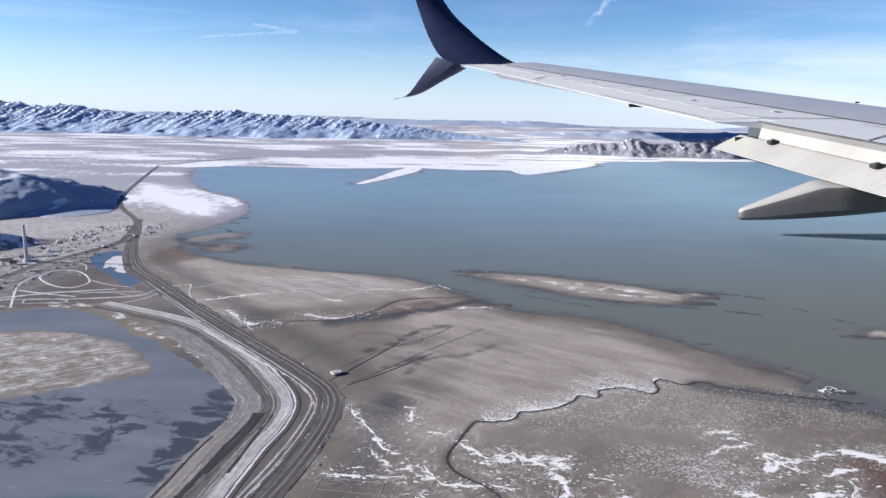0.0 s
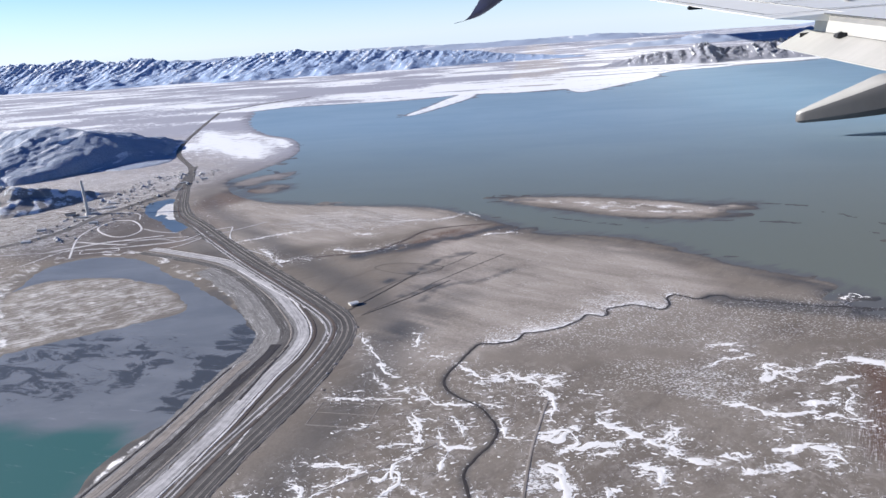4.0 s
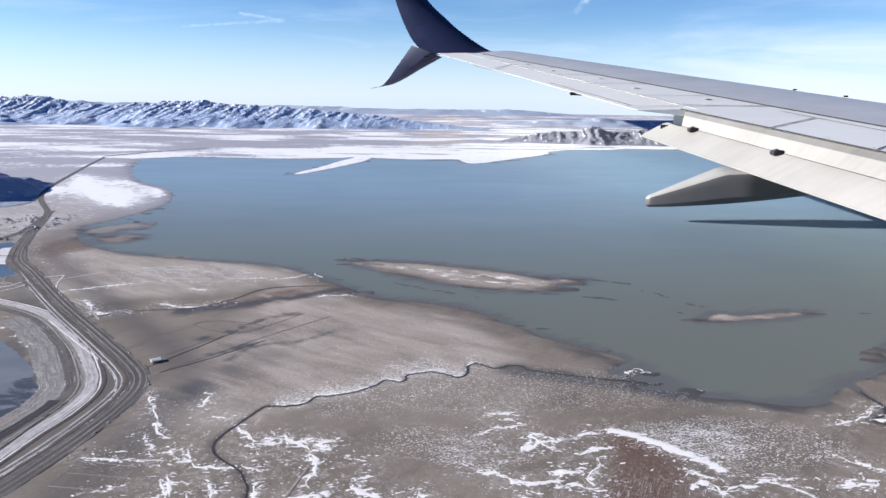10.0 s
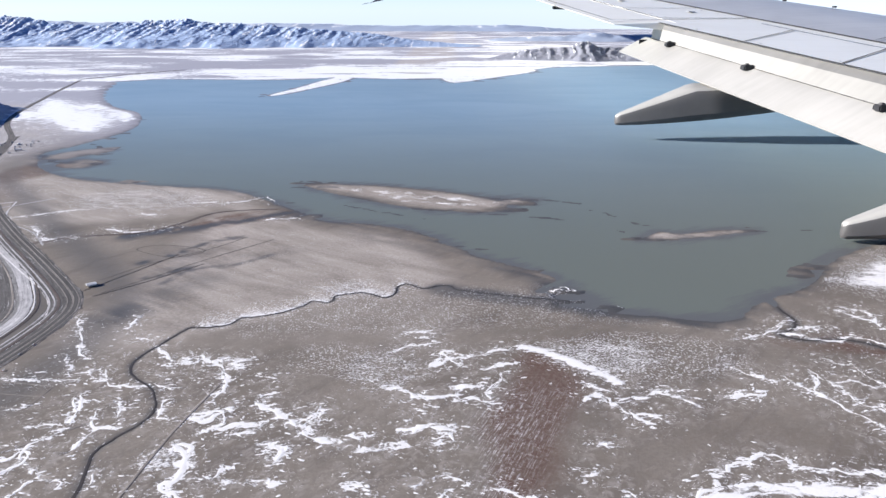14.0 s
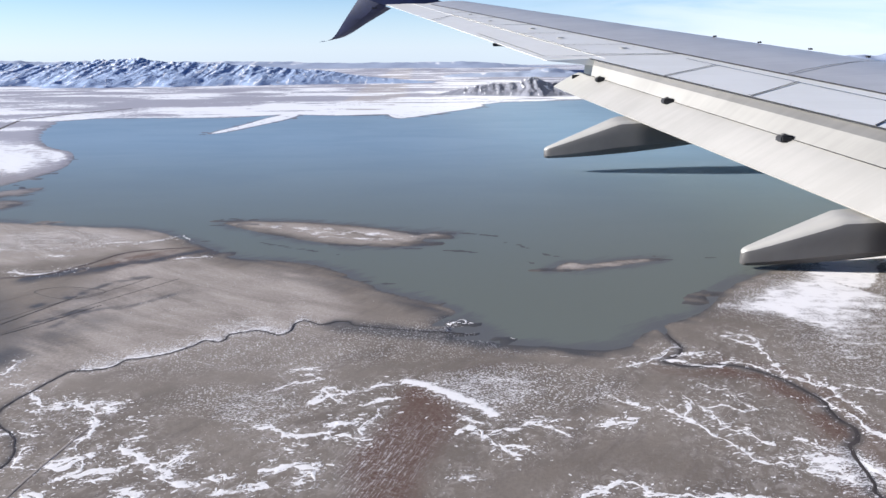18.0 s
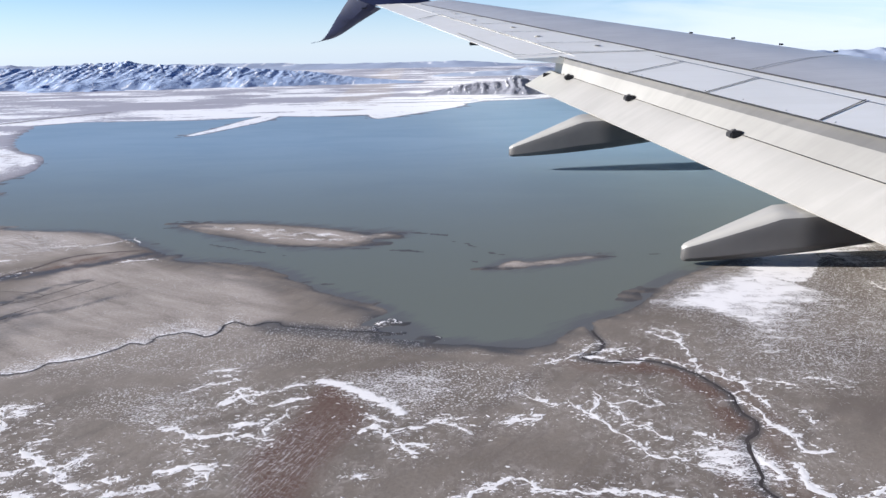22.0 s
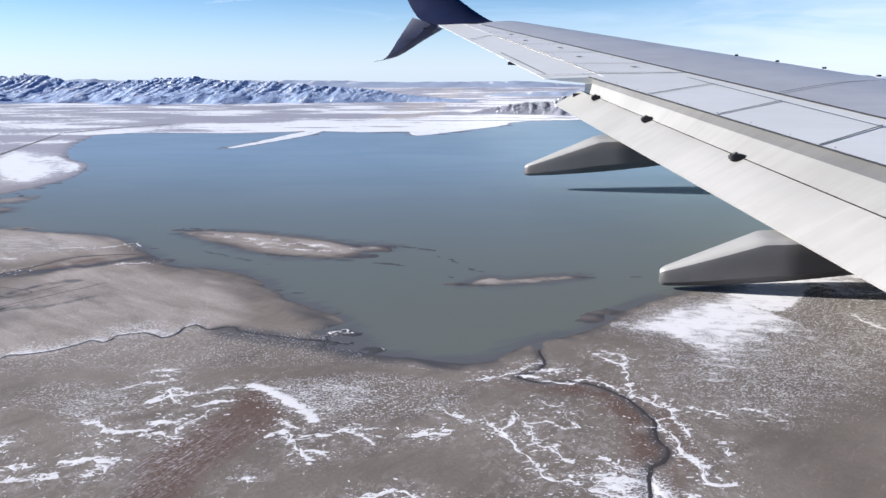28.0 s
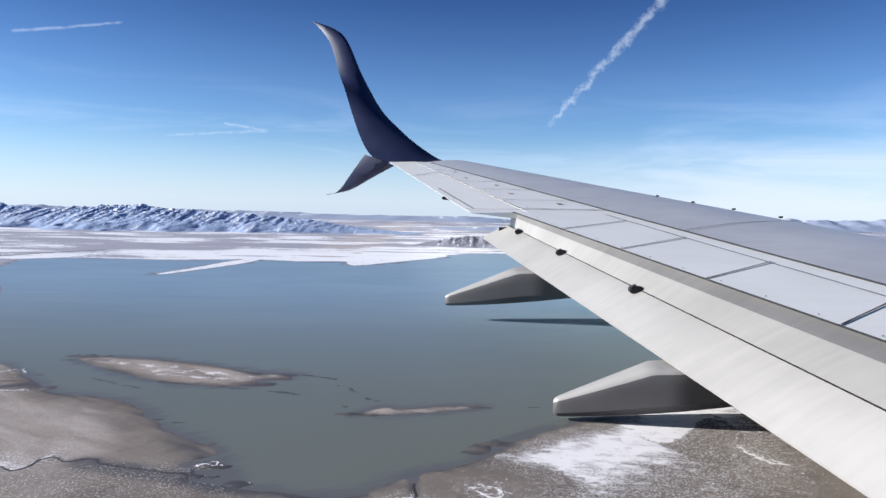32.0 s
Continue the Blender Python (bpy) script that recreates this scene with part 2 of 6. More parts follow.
# ---- materials ----
def ground_material():
    mat = bpy.data.materials.new("mud_flat")
    nt = nodes_of(mat)

    def attr(name):
        a = nt.nodes.new("ShaderNodeAttribute")
        a.attribute_name = name
        return a.outputs["Fac"]

    flat = coords(nt)
    big = noise_(nt, flat, 0.035, 9, 0.64)
    mid = noise_(nt, flat, 0.22, 8, 0.68)
    fine = noise_(nt, flat, 1.6, 4, 0.65)
    mud = mix_(nt, step_(nt, big, 0.3, 0.7), (0.162, 0.138, 0.117), (0.263, 0.229, 0.197))
    mud = mix_(nt, math_(nt, "MULTIPLY", step_(nt, mid, 0.35, 0.7), 0.45), mud, (0.220, 0.183, 0.151))
    grain = noise_(nt, flat, 5.5, 3, 0.7)
    mud = mix_(nt, math_(nt, "MULTIPLY", step_(nt, math_(nt, "ADD", math_(nt, "MULTIPLY", grain, 0.5), math_(nt, "MULTIPLY", fine, 0.5)), 0.44, 0.62), 0.26), mud, (0.122, 0.099, 0.082))
    tone = noise_(nt, coords(nt, 0.5, 1.6, 1, -48), 0.09, 7, 0.62, 0.5)
    mud = mix_(nt, math_(nt, "MULTIPLY", step_(nt, tone, 0.50, 0.66), 0.55), mud, (0.135, 0.113, 0.101))
    glint = noise_(nt, coords(nt, 0.45, 1.7, 1, -48), 0.55, 8, 0.7, 0.4)
    mud = mix_(nt, math_(nt, "MULTIPLY", step_(nt, glint, 0.55, 0.74), 0.38), mud, (0.405, 0.355, 0.320))
    # distance haze is put into the mud colour: bluer and paler far out
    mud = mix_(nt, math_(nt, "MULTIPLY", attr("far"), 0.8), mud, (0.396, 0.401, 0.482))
    # dry pale flats, wiped by wind along one heading
    wipe = noise_(nt, coords(nt, 0.30, 1.3, 1, 35), 0.11, 9, 0.66, 0.5)
    film = math_(nt, "ADD", math_(nt, "MULTIPLY", wipe, 0.65), math_(nt, "MULTIPLY", fine, 0.35))
    mud = mix_(nt, math_(nt, "MULTIPLY", attr("pale"), step_(nt, film, 0.26, 0.74)), mud, (0.485, 0.428, 0.386))
    # pale salt crust between the drifts
    crust = step_(nt, noise_(nt, coords(nt, 1.2, 0.9, 1, 30), 0.55, 8, 0.72, 0.6), 0.47, 0.62)
    mud = mix_(nt, math_(nt, "MULTIPLY", math_(nt, "MULTIPLY", crust, attr("vein")), 0.75), mud, (0.473, 0.433, 0.405))
    # red pickleweed
    comb = noise_(nt, coords(nt, 3.6, 0.16, 1, 22.7), 2.0, 7, 0.72, 0.25)
    fan = noise_(nt, coords(nt, 0.16, 1.9, 1, -36), 0.9, 6, 0.66, 0.3)
    mud = mix_(nt, math_(nt, "MULTIPLY", attr("red"), step_(nt, math_(nt, "ADD", math_(nt, "MULTIPLY", fine, 0.5), math_(nt, "MULTIPLY", comb, 0.5)), 0.26, 0.58)), mud, (0.126, 0.075, 0.058))
    # dark wet mud
    mud = mix_(nt, math_(nt, "MULTIPLY", attr("wet"), 0.9), mud, (0.066, 0.066, 0.068))
    # speckled frost: little pits of snow
    vor = nt.nodes.new("ShaderNodeTexVoronoi")
    nt.links.new(flat, vor.inputs["Vector"])
    vor.inputs["Scale"].default_value = 1.7
    tiny = nt.nodes.new("ShaderNodeTexVoronoi")
    tiny.inputs["Scale"].default_value = 3.3
    nt.links.new(coords(nt, 0.6, 1.45, 1, -14), tiny.inputs["Vector"])
    rnd = nt.nodes.new("ShaderNodeSeparateColor")
    nt.links.new(tiny.outputs["Color"], rnd.inputs[0])
    small = step_(nt, math_(nt, "SUBTRACT", tiny.outputs["Distance"], math_(nt, "MULTIPLY", rnd.outputs[0], 0.46)), 0.06, -0.06)
    rnd2 = nt.nodes.new("ShaderNodeSeparateColor")
    nt.links.new(vor.outputs["Color"], rnd2.inputs[0])
    large = step_(nt, math_(nt, "SUBTRACT", vor.outputs["Distance"], math_(nt, "MULTIPLY", rnd2.outputs[0], 0.36)), 0.05, -0.05)
    dots = math_(nt, "MULTIPLY", math_(nt, "MAXIMUM", small, math_(nt, "MULTIPLY", large, 0.85)), step_(nt, math_(nt, "ADD", attr("speck"), math_(nt, "MULTIPLY", mid, 0.9)), 0.72, 1.22))
    # ragged clumps of snow caught along low edges, thickest near the drift lines
    clump = noise_(nt, coords(nt, 0.62, 1.25, 1, -8), 0.62, 9, 0.62, 0.55)
    chip = noise_(nt, coords(nt, 0.8, 1.2, 1, 20), 1.9, 5, 0.6, 0.3)
    share = math_(nt, "ADD", math_(nt, "MULTIPLY", clump, 0.72), math_(nt, "MULTIPLY", chip, 0.28))
    need = math_(nt, "SUBTRACT", 0.72, math_(nt, "MULTIPLY", attr("vein"), 0.24))
    vein = step_(nt, math_(nt, "SUBTRACT", share, need), -0.006, 0.016)
    # fine broken threads of snow between them
    wander = noise_(nt, coords(nt, 1.15, 1.0), 0.34, 5, 0.6, 0.9)
    ridge = math_(nt, "ABSOLUTE", math_(nt, "SUBTRACT", wander, 0.5))
    thread = math_(nt, "MULTIPLY", step_(nt, ridge, 0.013, 0.006), step_(nt, math_(nt, "ADD", chip, math_(nt, "MULTIPLY", attr("vein"), 0.30)), 0.66, 0.74))
    vein = math_(nt, "MAXIMUM", vein, math_(nt, "MULTIPLY", thread, 0.8))
    # fine dust of snow grains, thin to dense
    grit = math_(nt, "ADD", math_(nt, "MULTIPLY", noise_(nt, coords(nt, 0.7, 1.4, 1, -12), 2.6, 4, 0.7), 0.7), math_(nt, "MULTIPLY", noise_(nt, coords(nt, 0.6, 1.5, 1, 10), 0.35, 6, 0.65), 0.3))
    dust = step_(nt, math_(nt, "SUBTRACT", grit, math_(nt, "SUBTRACT", 0.74, math_(nt, "MULTIPLY", attr("dust"), 0.36))), -0.02, 0.06)
    # closed snow cover, broken by wind
    lie = step_(nt, math_(nt, "ADD", attr("snow"), math_(nt, "MULTIPLY", math_(nt, "SUBTRACT", noise_(nt, coords(nt, 1, 1.6, 1, 12), 0.17, 9, 0.70), 0.5), 1.3)), 0.40, 0.60)
    hatch = math_(nt, "MULTIPLY", math_(nt, "MULTIPLY", step_(nt, math_(nt, "ADD", math_(nt, "MULTIPLY", comb, 0.7), math_(nt, "MULTIPLY", chip, 0.3)), 0.49, 0.63), attr("comb")), 0.72)
    drag = math_(nt, "MULTIPLY", step_(nt, math_(nt, "ADD", fan, math_(nt, "MULTIPLY", math_(nt, "SUBTRACT", mid, 0.5), 1.0)), 0.42, 0.70), attr("fan"))
    hatch = math_(nt, "MAXIMUM", hatch, math_(nt, "MULTIPLY", drag, 0.62))
    white = math_(nt, "MAXIMUM", math_(nt, "MAXIMUM", math_(nt, "MAXIMUM", math_(nt, "MAXIMUM", math_(nt, "MULTIPLY", dots, 0.85), math_(nt, "MULTIPLY", dust, 0.9)), vein), lie), hatch)
    # far snow takes a little of the same painted haze
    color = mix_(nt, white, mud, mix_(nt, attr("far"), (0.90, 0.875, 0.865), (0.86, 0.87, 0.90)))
    rough = math_(nt, "SUBTRACT", 0.85, math_(nt, "MULTIPLY", attr("wet"), 0.35))
    finish(nt, color, rough, math_(nt, "ADD", math_(nt, "MULTIPLY", fine, 0.5), white), 0.35, 0.25)
    return mat


def plain_material(name, a, b, scale=1.0, rough=0.8, bump=0.2, metal=0.0, spec=0.3, dist=0.1):
    mat = bpy.data.materials.new(name)
    nt = nodes_of(mat)
    vec = coords(nt)
    n1 = noise_(nt, vec, scale, 5, 0.6)
    n2 = noise_(nt, vec, scale * 9, 3, 0.6)
    f = math_(nt, "ADD", math_(nt, "MULTIPLY", n1, 0.7), math_(nt, "MULTIPLY", n2, 0.3))
    finish(nt, mix_(nt, step_(nt, f, 0.3, 0.7), a, b), rough, f, bump, dist, metal, spec)
    return mat


def water_material(name, a, b, rough=0.30, scale=0.012, near=None, teal=None, mud=None, spec=0.4, edge=None):
    """Turbid water: silt clouds, an olive tint near at hand, teal where it is deep and clear."""
    mat = bpy.data.materials.new(name)
    nt = nodes_of(mat)
    vec = coords(nt)
    silt = noise_(nt, coords(nt, 1, 2.2), scale, 8, 0.64, 0.6)
    ripple = noise_(nt, vec, 2.4, 3, 0.6)
    color = mix_(nt, step_(nt, silt, 0.3, 0.7), a, b)
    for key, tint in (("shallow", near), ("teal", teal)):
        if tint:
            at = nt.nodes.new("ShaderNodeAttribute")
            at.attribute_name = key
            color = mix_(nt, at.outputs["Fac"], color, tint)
    if edge:
        at = nt.nodes.new("ShaderNodeAttribute")
        at.attribute_name = "edge"
        streaky = noise_(nt, coords(nt, 0.35, 1.6, 1, -30), 0.22, 7, 0.66, 0.6)
        cover = step_(nt, math_(nt, "ADD", at.outputs["Fac"], math_(nt, "MULTIPLY", math_(nt, "SUBTRACT", streaky, 0.5), 2.0)), 0.35, 0.95)
        color = mix_(nt, math_(nt, "MULTIPLY", cover, 0.85), color, edge)
    if mud:
        at = nt.nodes.new("ShaderNodeAttribute")
        at.attribute_name = "mud"
        patch = noise_(nt, coords(nt, 0.8, 1.5, 1, 14), 0.16, 8, 0.68, 0.8)
        lie = step_(nt, math_(nt, "ADD", at.outputs["Fac"], math_(nt, "MULTIPLY", math_(nt, "SUBTRACT", patch, 0.5), 2.4)), 0.42, 0.62)
        color = mix_(nt, lie, color, mud)
        rime = step_(nt, noise_(nt, coords(nt, 0.5, 2.4, 1, 10), 0.35, 6, 0.7), 0.60, 0.78)
        color = mix_(nt, math_(nt, "MULTIPLY", rime, 0.35), color, (0.525, 0.537, 0.562))
    finish(nt, color, rough, ripple, 0.10, 0.05, 0.0, spec)
    return mat


def mountain_material(name, rock_a, rock_b, snow_low, snow_high, scale, grain=1.7, stretch=(1.0, 1.0)):
    mat = bpy.data.materials.new(name)
    nt = nodes_of(mat)
    vec = coords(nt, *stretch)
    n1 = noise_(nt, vec, scale, 6, 0.65)
    n2 = noise_(nt, vec, scale * 7, 4, 0.6)
    rock = mix_(nt, step_(nt, n2, 0.3, 0.7), rock_a, rock_b)
    a = nt.nodes.new("ShaderNodeAttribute")
    a.attribute_name = "snow"
    lie = step_(nt, math_(nt, "ADD", a.outputs["Fac"], math_(nt, "MULTIPLY", math_(nt, "SUBTRACT", math_(nt, "ADD", math_(nt, "MULTIPLY", n1, 0.6), math_(nt, "MULTIPLY", n2, 0.4)), 0.5), grain)), snow_low, snow_high)
    finish(nt, mix_(nt, lie, rock, (0.80, 0.81, 0.84)), 0.9, n2, 0.5, 1.2)
    return mat


def strip_material(name, a, b, line, share=0.6, rough=0.85, stretch=0.035):
    """A worn strip of ground: grain drawn out along it, with thin broken pale lines."""
    mat = bpy.data.materials.new(name)
    nt = nodes_of(mat)
    uv = []
    for key in ("across", "along"):
        at = nt.nodes.new("ShaderNodeAttribute")
        at.attribute_name = key
        uv.append(at.outputs["Fac"])

    def lay(sx, sy):
        c = nt.nodes.new("ShaderNodeCombineXYZ")
        nt.links.new(math_(nt, "MULTIPLY", uv[0], sx), c.inputs[0])
        nt.links.new(math_(nt, "MULTIPLY", uv[1], sy), c.inputs[1])
        return c.outputs[0]

    flat = coords(nt)
    rub = noise_(nt, lay(1, stretch), 2.2, 6, 0.66)
    rough_n = noise_(nt, flat, 0.8, 5, 0.65)
    color = mix_(nt, step_(nt, math_(nt, "ADD", math_(nt, "MULTIPLY", rub, 0.65), math_(nt, "MULTIPLY", rough_n, 0.35)), 0.34, 0.64), a, b)
    dark = step_(nt, noise_(nt, lay(1.3, stretch * 0.4), 3.0, 3, 0.6), 0.62, 0.70)
    color = mix_(nt, math_(nt, "MULTIPLY", dark, 0.65), color, (0.056, 0.050, 0.048))
    thin = step_(nt, noise_(nt, lay(1, stretch * 0.5), 5.6, 4, 0.6), 0.58, 0.66)
    gap = step_(nt, noise_(nt, lay(0.5, 0.25), 1.2, 5, 0.65), 0.40, 0.56)
    color = mix_(nt, math_(nt, "MULTIPLY", math_(nt, "MULTIPLY", thin, gap), share), color, line)
    finish(nt, color, rough, rub, 0.3, 0.08)
    return mat


GROUND = ground_material()
# the far lake's blue holds the sky reflected at a low angle
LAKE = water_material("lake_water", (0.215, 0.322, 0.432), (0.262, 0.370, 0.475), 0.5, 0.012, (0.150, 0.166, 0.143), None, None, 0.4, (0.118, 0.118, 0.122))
POND = water_material("pond_water", (0.150, 0.163, 0.185), (0.206, 0.219, 0.244), 0.45, 0.05, None, (0.043, 0.131, 0.122), (0.062, 0.068, 0.080))
DEEP = water_material("deep_pond_water", (0.085, 0.125, 0.185), (0.105, 0.150, 0.215), 0.4, 0.05)
OLIVE = water_material("olive_water", (0.090, 0.077, 0.037), (0.156, 0.135, 0.070), 0.25, 0.12)
ASPHALT = strip_material("asphalt", (0.054, 0.050, 0.050), (0.100, 0.094, 0.091), (0.250, 0.231, 0.219), 0.5)
GRAVEL = strip_material("gravel_bank", (0.062, 0.057, 0.056), (0.152, 0.141, 0.138), (0.550, 0.537, 0.537), 0.75)
DIRT = strip_material("dirt_track", (0.188, 0.165, 0.150), (0.338, 0.300, 0.275), (0.5, 0.48, 0.47), 0.4)
SALT = strip_material("salt_crust", (0.26, 0.25, 0.255), (0.58, 0.555, 0.56), (0.80, 0.78, 0.78), 0.85)
SNOWY = strip_material("snow_edge", (0.500, 0.475, 0.475), (0.80, 0.775, 0.775), (0.8, 0.78, 0.78), 0.5)
CREEK = strip_material("creek_mud", (0.070, 0.055, 0.048), (0.144, 0.112, 0.095), (0.250, 0.213, 0.194), 0.4, 0.6)
DARK = strip_material("dark_creek_mud", (0.035, 0.031, 0.030), (0.073, 0.061, 0.055), (0.150, 0.131, 0.119), 0.3, 0.5)
BANK = strip_material("crusted_bank", (0.140, 0.133, 0.131), (0.294, 0.281, 0.278), (0.62, 0.60, 0.60), 0.85)
CRUST = plain_material("snow_crust", (0.50, 0.485, 0.485), (0.80, 0.78, 0.78), 0.5)

# ---- plan of the land (metres, x along the flight, y away from it) ----
LAKE_EDGE = spline([(-231, 588), (-194, 488), (-157, 427), (-130, 399), (-110, 352), (-108, 323), (-112, 300), (-117, 281), (-113, 266),
                    (-98, 245), (-76, 231), (-48, 224), (-19, 216), (3, 196), (15, 184), (32, 179), (44, 171), (54, 158), (63, 150),
                    (72, 142), (83, 124), (92, 120), (102, 118), (108, 120), (114, 127), (128, 136), (145, 155), (165, 169), (173, 178),
                    (180, 191), (195, 204), (218, 216), (250, 239), (330, 290), (520, 400), (900, 560)], per=4)
LAKE_FAR = spline([(1900, 760), (1500, 1150), (700, 930), (300, 808), (231, 788), (152, 757), (100, 670), (70, 632), (34, 625),
                   (-12, 620), (-49, 632), (-96, 608), (-162, 612), (-205, 612)], per=4)
LAKE_OUTLINE = np.vstack([LAKE_EDGE, LAKE_FAR])
SPIT_A = spline([(-79, 493), (-70, 541), (-62, 603), (-50, 655), (-43, 679), (-38, 610), (-54, 540), (-70, 491)], True)
SPIT_B = spline([(43, 662), (49, 588), (81, 624), (136, 721), (100, 760)], True)
BAR_C = spline([(-112, 268), (-108, 282), (-101, 289), (-92, 293), (-92, 282), (-98, 275), (-103, 266)], True)
BAR_D = spline([(-99, 257), (-94, 266), (-84, 261), (-86, 252), (-93, 251)], True)
ISLAND_A = spline([(4, 225), (17, 227), (32, 224), (48, 218), (64, 210), (77, 208), (64, 196), (52, 194), (41, 198), (29, 204), (16, 213)], True)
ISLAND_B = spline([(102, 169), (108, 174.5), (113, 173), (123, 176), (133, 177), (121, 171.8), (112, 169.5)], True)
POND_OUTLINE = spline([(-118, 149), (-120, 164), (-112, 173), (-97, 173), (-78, 158), (-61, 144), (-46, 128), (-37, 114), (-36, 103), (-39, 91),
                       (-43, 83), (-46, 75), (-47, 67), (-49, 57), (-51, 45), (-53, 20), (-130, 10), (-112, 50), (-89, 76), (-80, 84), (-84, 98), (-97, 120)], True, 4)
POND_FLAT = spline([(-111, 138), (-114, 152), (-98, 156), (-78, 150), (-64, 136), (-66, 129), (-77, 122), (-90, 112), (-100, 118)], True)
TEAL_OUTLINE = spline([(-90, 75), (-77, 79), (-57, 87), (-47, 84), (-46, 70), (-48, 48), (-52, 18), (-135, 5), (-115, 45)], True, 4)
SNOW_POND = spline([(-131.2, 236.6), (-131.7, 245.7), (-124.8, 248), (-111, 223.7), (-98.7, 207.5), (-97.4, 197.4), (-105.2, 203.1), (-113.4, 212.6), (-122.3, 221.1)], True)
CREEK_LINE = spline([(78, 127), (70, 128.5), (61.6, 130.5), (56.8, 131.8), (53.1, 133.0), (52.0, 135.0), (49.8, 135.1), (45.9, 133.6), (43.7, 135.6), (41.9, 135.8), (40.5, 134.0), (40.6, 131.0), (38.8, 128.5), (36.9, 129.2),
                     (34.2, 130.9), (30.9, 130.3), (28.4, 129.0), (28.1, 126.2), (26.7, 125.5), (24.1, 126.5), (22.8, 123.9), (18.3, 120.1), (14.2, 118.4), (12.2, 118.3), (11.0, 115.1), (7.6, 113.7), (3.8, 113.3),
                     (1.4, 106.9), (-0.6, 101), (0, 97), (2, 94.5), (5.2, 92.0), (6.8, 90.0), (8.6, 85.4), (8.2, 81.8), (6.5, 78.4), (5.1, 74.7), (6.6, 68), (7, 63), (6, 58), (4, 55), (-2, 54), (-11, 52), (-16, 50), (-22, 46)], per=5)
DELTA_LINE = spline([(115.5, 130), (117, 128.1), (117, 123.2), (117.7, 119.1), (115.5, 115.2), (112.1, 113.0), (113.5, 111.5), (117.4, 110.4), (122.5, 111.0), (127.0, 108.8), (130.0, 105.1), (131.8, 101.0), (132.8, 96.6),
                     (131.9, 91.3), (132.9, 88.7), (131.6, 85.4), (129.1, 83.1), (127.7, 77.6), (127.1, 74.8), (126.1, 72.6), (126.8, 70.3), (128.6, 66.9), (131, 58), (131, 45)], per=5)


def meander(line, size, step, seed):
    """The same line with small bends thrown in."""
    run = np.concatenate([[0], np.cumsum(np.linalg.norm(np.diff(line, axis=0), axis=1))])
    s = np.linspace(0, run[-1], int(run[-1] / 0.5))
    p = np.stack([np.interp(s, run, line[:, k]) for k in (0, 1)], -1)
    return p + np.stack([size * 2 * (fbm(s / step, s * 0 + 3.1 * k, 3, seed + k) - 0.5) for k in (0, 1)], -1)


CREEK_LINE = meander(CREEK_LINE, 0.25, 2.2, 141)
DELTA_LINE = meander(DELTA_LINE, 0.3, 2.4, 151)
RED_PATCH = spline([(65, 107), (71, 101), (74, 94), (72, 86), (69, 79), (65, 71), (60, 62), (54, 58), (57, 73), (58, 83), (61, 95)], True)
EAST_SNOW = spline([(131, 143), (150, 152), (168, 168), (182, 193), (210, 209), (255, 236), (420, 330), (420, 240), (222, 166), (192, 132), (167, 112), (150, 105), (143, 117), (146, 130)], True)
SHORE_POOL = spline([(169.8, 153.9), (170.8, 151.6), (174.6, 151.4), (183.4, 159.9), (187.3, 168.1), (191.8, 172.6), (194, 168.4), (194, 154), (190, 142), (181, 137), (174, 146)], True)
BAY_SNOW = spline([(-205, 470), (-165, 420), (-135, 392), (-118, 352), (-118, 325), (-140, 330), (-165, 355), (-200, 400), (-230, 470)], True)
HWY = spline([(-266, 600), (-225, 475), (-188, 374), (-148, 310), (-126, 260), (-108, 225), (-92, 206), (-64, 173), (-42, 149), (-27, 132),
              (-22, 124), (-20.5, 116), (-21, 104), (-23, 91), (-26, 77), (-28, 64), (-30, 51), (-33, 34), (-37, 10), (-41, -20)], per=7)
SALT_LINE = spline([(-97, 180), (-67, 165), (-48, 146), (-37, 131), (-31, 120), (-30, 110), (-31.5, 100), (-33, 83), (-35.5, 68), (-38, 55), (-40, 40), (-45, 10)], per=7)

# lines of drifted snow: width, plan points
DRIFTS_WEST_A = [
    (0.45, [(0.9, 105.7), (3.7, 102.2), (5.6, 100.7), (8.3, 101.1), (10.3, 102.1), (13.3, 99.8), (15.3, 97.9)]),
    (0.5, [(14.6, 97), (16.4, 95.2), (17.1, 91.8), (16.1, 90.1)]),
    (0.4, [(14, 101.8), (18.6, 101.2)]),
    (0.4, [(15.7, 99.8), (18.4, 98.4)]),
    (0.35, [(5.7, 93), (8.7, 91.7)]),
    (0.4, [(8.9, 88.8), (10, 84.7), (9.9, 83.2), (12.2, 83)]),
    (0.4, [(-4.6, 97.3), (-2.2, 93.3), (-0.2, 92.4), (4.2, 92.2)]),
    (0.7, [(16.1, 83.3), (18.5, 84.8), (20.4, 81.9)]),
    (0.5, [(16, 84.7), (19.1, 85.5)]),
    (0.6, [(21.8, 81.3), (24.8, 82)]),
    (0.5, [(29.2, 77.4), (30.2, 76.2), (29.5, 73.7)]),
    (0.5, [(27.1, 76.7), (28.8, 77.4)]),
    (0.9, [(14.7, 76.6), (17.2, 74.8), (18.5, 71.9)]),
]
